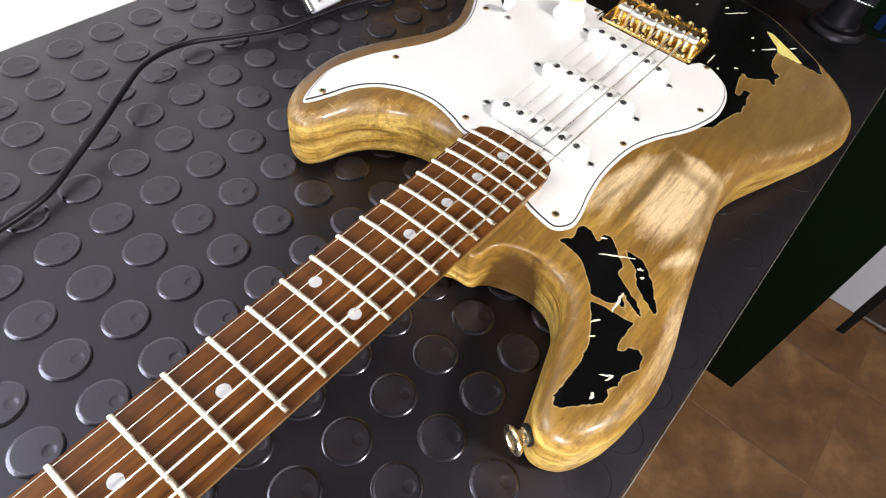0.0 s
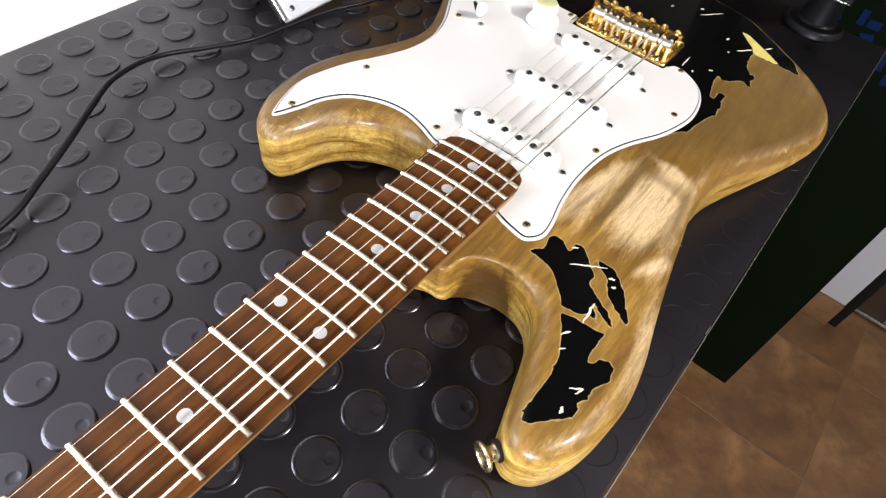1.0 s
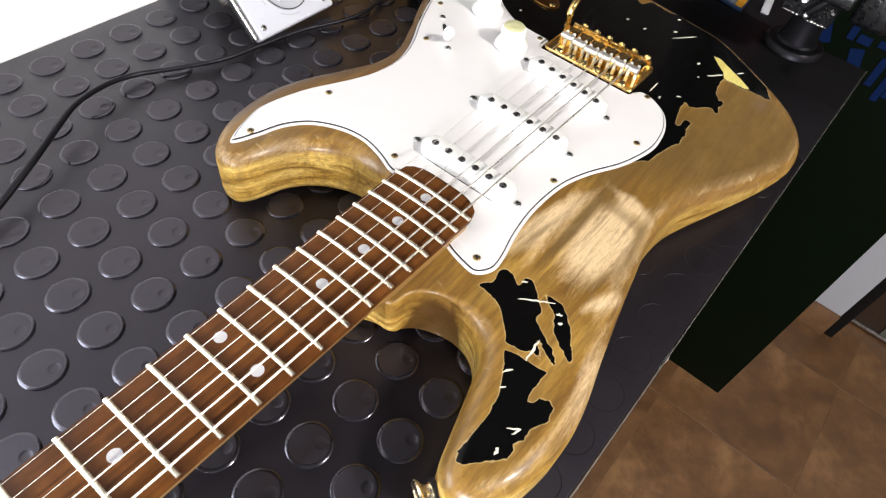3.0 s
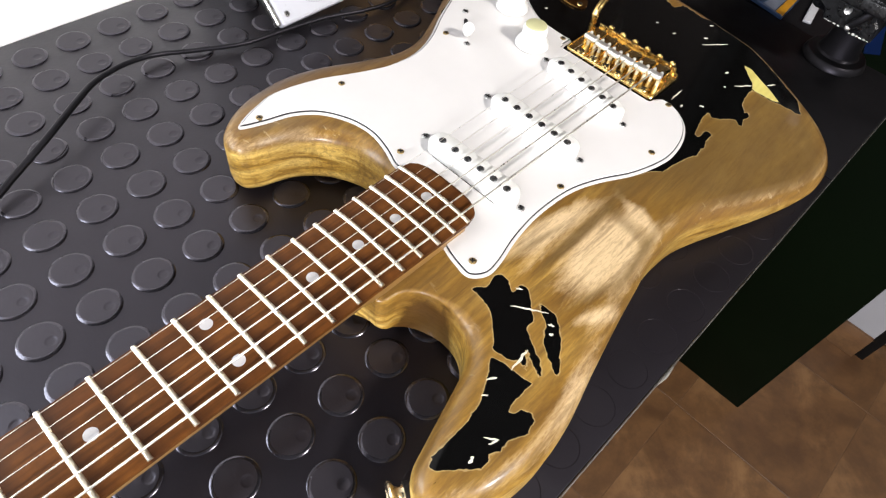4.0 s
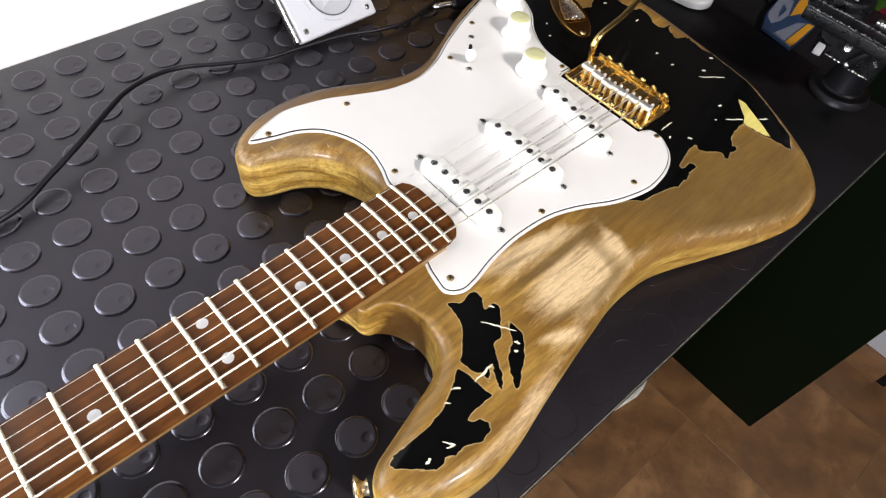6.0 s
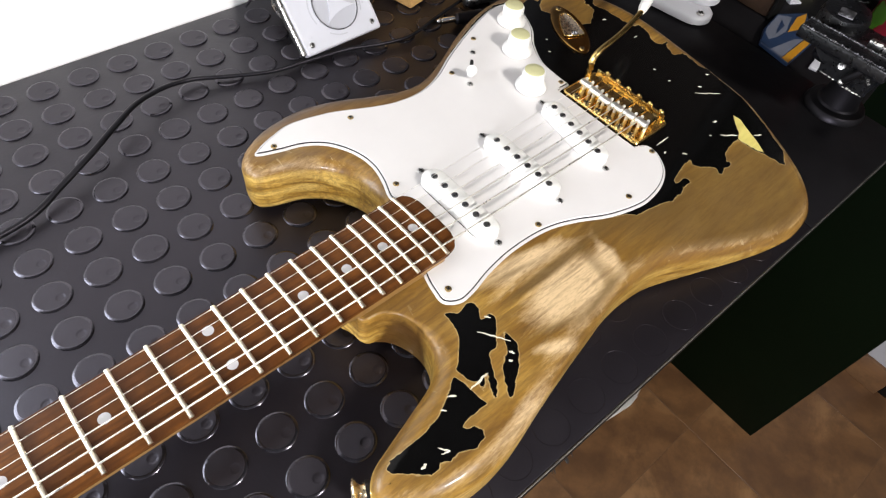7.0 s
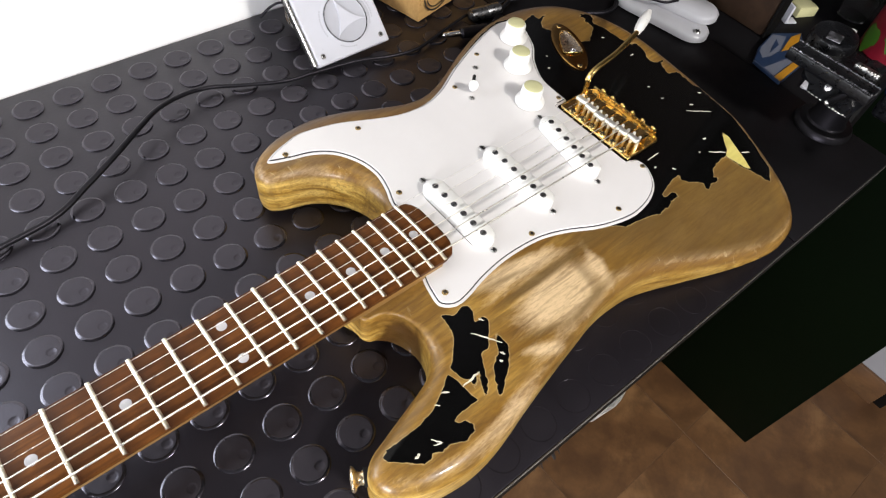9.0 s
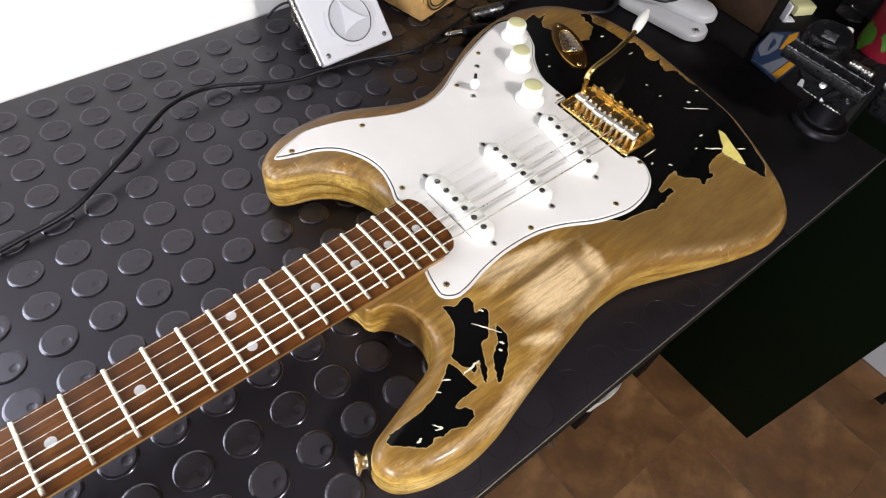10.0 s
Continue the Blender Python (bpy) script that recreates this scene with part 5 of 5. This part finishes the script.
part("lever_tip", lathe([(0.0018, -0.002), (0.0024, 0.0), (0.0019, 0.0018), (0.0008, 0.0024)], 14, HOLD @ pose(-0.1955, 0.0985, 0.9560, 0, 60, 0)), M_SADDLE, lever, "bright lever tip", 1)

# ---- side table level with the bench, past its end, and what stands on it ----
SIDE = 0.8975
table = thing("side_table", "dark board side table past the end of the bench", "side table", room=True)
part("tabletop", box(0.270, 0.440, 0.025, 0.002, Matrix.Translation((-0.4090, -0.1260, SIDE - 0.025))), M_BORDER, table)
for x in (-0.30, -0.52):
    for y in (-0.32, 0.06):
        part("leg", box(0.04, 0.04, SIDE - 0.025 - FLOOR, 0.002, Matrix.Translation((x, y, FLOOR))), M_DARK, table)

pack = thing("printed_packet", "flat blue, grey and yellow printed cardboard packet", "packet", at=pose(-0.268, 0.037, SIDE + 0.0030))


def quad(points):
    return [(x + 0.268, y - 0.037) for x, y in points]


part("carton", plate(quad([(-0.268, 0.037), (-0.3250, 0.0335), (-0.3720, 0.0020), (-0.3400, -0.0180), (-0.3030, -0.0120), (-0.2760, -0.0010)]), 0, 0.004, 0.0008), M_PBLUE, pack, "", 0)
for name, points, m in (("printed_band", [(-0.2688, 0.0362), (-0.3240, 0.0328), (-0.3215, 0.0262), (-0.2705, 0.0280)], M_PYELLOW), ("printed_band", [(-0.2710, 0.0268), (-0.3205, 0.0250), (-0.3130, 0.0190), (-0.2745, 0.0125)], M_PGREY),
                        ("printed_panel", [(-0.3400, 0.0145), (-0.3700, 0.0020), (-0.3530, -0.0010), (-0.3180, 0.0075)], M_PYELLOW), ("printed_oval", [(-0.2880, 0.0020), (-0.2960, -0.0070), (-0.3060, -0.0105), (-0.3380, -0.0160), (-0.3480, -0.0045), (-0.3170, 0.0060), (-0.2990, 0.0055)], M_PGREY),
                        ("printed_mark", [(-0.3030, 0.0020), (-0.3120, -0.0020), (-0.3330, -0.0085), (-0.3250, -0.0005)], M_PBLUE)):
    part(name, plate(quad(points), 0.0038, 0.0043 if name != "printed_mark" else 0.0046), m, pack, "", 0)

strip = thing("flat_bar", "short flat grey-white plastic bar lying beside the packet", "bar", at=pose(-0.317, 0.0510, SIDE + 0.0001, 0, 0, 10))
part("bar_body", box(0.054, 0.0085, 0.0030, 0.0010), M_TOOL, strip)

panel = thing("wooden_panel", "dark brown wooden panel on the side table, made tall to darken reflections", "panel", room=True)
# the unseen upper part is added to keep the wall's reflection off the lacquer
part("leaf", box(0.020, 0.258, 1.05, 0.003, Matrix.Translation((-0.3418, -0.1617, SIDE + 0.0001))), M_BROWN, panel)
part("edging", box(0.022, 0.0036, 1.05, 0.001, Matrix.Translation((-0.3418, -0.0303, SIDE + 0.0001))), M_DARK, panel, "dark edging")

bracket = thing("metal_bracket", "small white metal bracket standing beside the panel", "bracket", at=pose(-0.386, -0.0275, SIDE + 0.0001, 0, 0, 60))
part("upright", box(0.011, 0.003, 0.022, 0.0008), M_SILVER, bracket)
part("foot", box(0.011, 0.013, 0.002, 0.0005, Matrix.Translation((0, 0.0078, 0))), M_SILVER, bracket)
pale = thing("cream_carton", "small cream cardboard carton on the side table", "carton", at=pose(-0.4228, -0.0261, SIDE + 0.0001, 0, 0, -25))
part("carton_body", box(0.027, 0.020, 0.011, 0.0008), M_CREAM, pale)
part("lid_flap", box(0.025, 0.009, 0.0008, 0.0002, Matrix.Translation((0, 0.004, 0.011))), M_CREAM, pale)
# tube and white cap are made up to stand for a small white glint
cap = thing("capped_tube", "made-up dark tube whose white cap stands for a glint", "tube", at=pose(-0.3755, 0.0458, SIDE + 0.0001))
part("tube_body", lathe([(0.0064, 0), (0.0068, 0.002), (0.0068, 0.022), (0.0055, 0.024)], 20), M_PLY, cap)
part("cap_top", lathe([(0.0050, 0.0235), (0.0050, 0.033), (0.0041, 0.035)], 20), M_WHITE, cap)

# torn white paper hanging under the bench's front edge
paper = thing("torn_paper", "torn white paper scrap hanging under the bench edge", "paper", room=True)
b = bmesh.new()
grid = [[b.verts.new((0.072 + 0.070 * i / 8, 0.1610 - 0.004 * math.sin(i * 0.8) - 0.006 * (j / 4), 0.8650 - (0.030 + 0.014 * math.sin(i * 1.3)) * j / 4)) for i in range(9)] for j in range(5)]
for j in range(4):
    for i in range(8):
        b.faces.new((grid[j][i], grid[j + 1][i], grid[j + 1][i + 1], grid[j][i + 1]))
bmesh.ops.solidify(b, geom=b.faces[:], thickness=0.0006)
part("sheet", b, M_WHITE, paper)

# ragged black brush stuck under the bench's front edge
brush = thing("bristle_brush", "small ragged black bristle brush stuck under the bench edge", "brush", room=True, at=pose(0.190, 0.152, 0.8654))
part("brush_back", box(0.030, 0.012, 0.006, 0.001, Matrix.Translation((0, 0, -0.0062))), M_DARK, brush)
rng = random.Random(11)
bm = bmesh.new()
for _ in range(90):
    x, y, h = rng.uniform(-0.014, 0.014), rng.uniform(-0.005, 0.005), rng.uniform(0.006, 0.012)
    lathe([(0.0009, 0), (0.0003, -h)], 5, pose(x, y, -0.0061, rng.uniform(10, 45), rng.uniform(-15, 15), 0), bm)
bmesh.ops.recalc_face_normals(bm, faces=bm.faces)
part("bristles", bm, M_PLY, brush, "ragged black bristles")

# ---- dark green cabinet with blue lettering ----
GX, GY1, GTOP = -0.600, 0.342, 1.95
cabinet = thing("green_cabinet", "dark green enamelled cabinet with faded blue lettering standing on the floor", "cabinet", room=True)
# carried up high, out of view, to keep the bright end wall out of reflections
part("carcass", box(0.35, 0.385, GTOP - FLOOR, 0.003, Matrix.Translation((GX - 0.175, GY1 - 0.1925, FLOOR))), M_GREEN, cabinet)
for y, z, w, h, t in ((0.112, 0.742, 0.020, 0.040, 24), (0.140, 0.752, 0.010, 0.022, 0), (0.158, 0.748, 0.018, 0.012, 0), (0.186, 0.752, 0.020, 0.010, 0), (0.170, 0.715, 0.018, 0.042, 18), (0.196, 0.715, 0.010, 0.044, 0), (0.214, 0.700, 0.010, 0.046, 0), (0.230, 0.716, 0.022, 0.010, 0), (0.230, 0.692, 0.020, 0.010, 0), (0.255, 0.700, 0.010, 0.046, 0)):
    part("lettering_bar", box(0.0012, w, h, 0, pose(GX + 0.0006, y - 0.015, z + 0.030 - h / 2, t, 0, 0)), M_BLUE, cabinet)

cup = thing("plastic_cup", "clear plastic cup standing on the side table", "cup", at=pose(-0.4765, 0.0148, SIDE + 0.0001))
part("cup_wall", lathe([(0.0173, 0), (0.0246, 0.056), (0.0250, 0.057), (0.0238, 0.056), (0.0164, 0.002)], 32), M_CLEAR, cup, "", 0.7)

bottle = thing("red_bottle", "red plastic bottle with green leaf-shaped label patches", "bottle", at=pose(-0.4401, 0.0767, SIDE + 0.0001))
part("flask", lathe([(0.028, 0), (0.031, 0.004), (0.031, 0.095), (0.026, 0.114), (0.012, 0.126), (0.012, 0.137)], 36), M_RED, bottle, "", 0.7)
for a0, a1, z0, z1 in ((-62, -18, 0.002, 0.034), (-8, 26, 0.016, 0.044), (34, 58, 0.010, 0.030)):
    b = bmesh.new()
    cells = [[b.verts.new((0.0314 * math.cos(radians(a0 + (a1 - a0) * i / 8)), 0.0314 * math.sin(radians(a0 + (a1 - a0) * i / 8)), (z0 + z1) / 2 + j * (z1 - z0) / 2 * math.sin(math.pi * (0.08 + 0.84 * i / 8)) + 0.003 * math.sin(i * 1.1))) for j in (-1, 1)] for i in range(9)]
    for p0, p1 in zip(cells, cells[1:]):
        b.faces.new((p0[0], p1[0], p1[1], p0[1]))
    part("label_patch", b, M_LIME, bottle, "green label patch", 0.8)
part("cap", lathe([(0.014, 0.135), (0.014, 0.150), (0.012, 0.153)], 24), M_RED, bottle, "", 0.6)

# ---- doorway past the cabinet ----
door = tagged(new("door_1"), "dark red-brown wooden door in a black frame", "door", kind="structure")
door.matrix_world = ROOM
part("door_frame", box(0.11, 0.024, 2.0 - FLOOR, 0.001, Matrix.Translation((X0 - 0.058, 0.4905, FLOOR))), M_DARK, door, "black door frame")
part("door_leaf", box(0.04, 0.794, 1.98 - FLOOR, 0.003, Matrix.Translation((X0 - 0.112, 0.9000, FLOOR + 0.008))), M_BROWN, door)
part("door_panel", box(0.006, 0.66, 0.70, 0.002, Matrix.Translation((X0 - 0.0888, 0.920, FLOOR + 0.020))), M_SAGE, door, "dull grey-green lower panel")
part("foot_strip", box(0.006, 0.76, 0.010, 0.001, Matrix.Translation((X0 - 0.0885, 0.900, FLOOR + 0.0085))), M_STEEL, door, "pale strip along the door's foot")

structure("baseboard", box(0.010, 0.454, 0.084, 0.001, Matrix.Translation((X0 + 0.0055, 0.251, FLOOR + 0.0002))), M_FLOOR, "brown tile baseboard along the white wall", "baseboard")

# ---- lamps ----
lamp = thing("wall_lamp", "white rectangular lamp panel high on the wall", "wall lamp", at=WALL_LAMP)
part("housing", box(0.46, 0.40, 0.05, 0.006, Matrix.Translation((0, 0, 0.010))), M_WHITE, lamp)
part("bracket", box(0.05, 0.05, 0.06, 0.004, Matrix.Translation((0, 0, 0.055))), M_WHITE, lamp)
part("diffuser", box(0.40, 0.34, 0.004, 0.001, Matrix.Translation((0, 0, 0.005))), M_LAMP, lamp)

# ---- floor tiles and mat studs ----
TILE = 0.330
b = box(TILE - 0.0016, TILE - 0.0016, 0.0040, 0.0003, Matrix.Translation((0, 0, -0.0040)), None, 1)
TILE_MESH = bpy.data.meshes.new("tile")
b.to_mesh(TILE_MESH)
b.free()
TILE_MESH.materials.append(M_FLOOR)
for i in range(-5, 9):
    for j in range(-2, 8):
        x, y = -0.500 + (i + 0.5) * TILE, 0.237 + (j + 0.5) * TILE
        if X0 - 0.3 < x < X1 and Y0 < y < Y1:
            hang("tile", TILE_MESH, floor, "", pose(x, y, FLOOR))

STUD = stud_mesh()
b = lathe([(0.0127, -0.0002), (0.0124, 0.00004), (0.0119, 0.00004), (0.0115, -0.0002)], 28, None, None, False)
FLAT_STUD = bpy.data.meshes.new("flat_stud")
b.to_mesh(FLAT_STUD)
b.free()
FLAT_STUD.materials.append(M_MAT)
FLAT_STUD.shade_smooth()
FLAT_STUD.set_sharp_from_angle(angle=0.3)
spots = [(-0.0041 + 0.0333 * i, 0.0113 + 0.0333 * j) for i in range(-9, 32) for j in range(-11, 5)]
spots = [(x, y) for x, y in spots if -0.085 < x < BX1 - 0.014 and BY0 + 0.014 < y < BY1 - 0.013]
near = sorted(spots, key=lambda s: abs(s[0] - 0.14))[:285]
for x, y in near:
    # nearly flat along the front edge; the weak light there is put into their shape
    worn = y > 0.085 and x < 0.30
    hang("stud", FLAT_STUD if worn else STUD, mat, "stud laid nearly flat to stand for weak light" if worn else "", pose(x, y, BENCH))
bm = bmesh.new()
for x, y in spots:
    if (x, y) not in near:
        lathe([(0.0127, -0.0003), (0.0123, 0.0005), (0.0116, 0.0011), (0.0108, 0.0012), (0.0098, 0.00115)], 16, pose(x, y, BENCH), bm)
tagged(part("far_studs", bm, M_STUD, mat), kind="stuff")
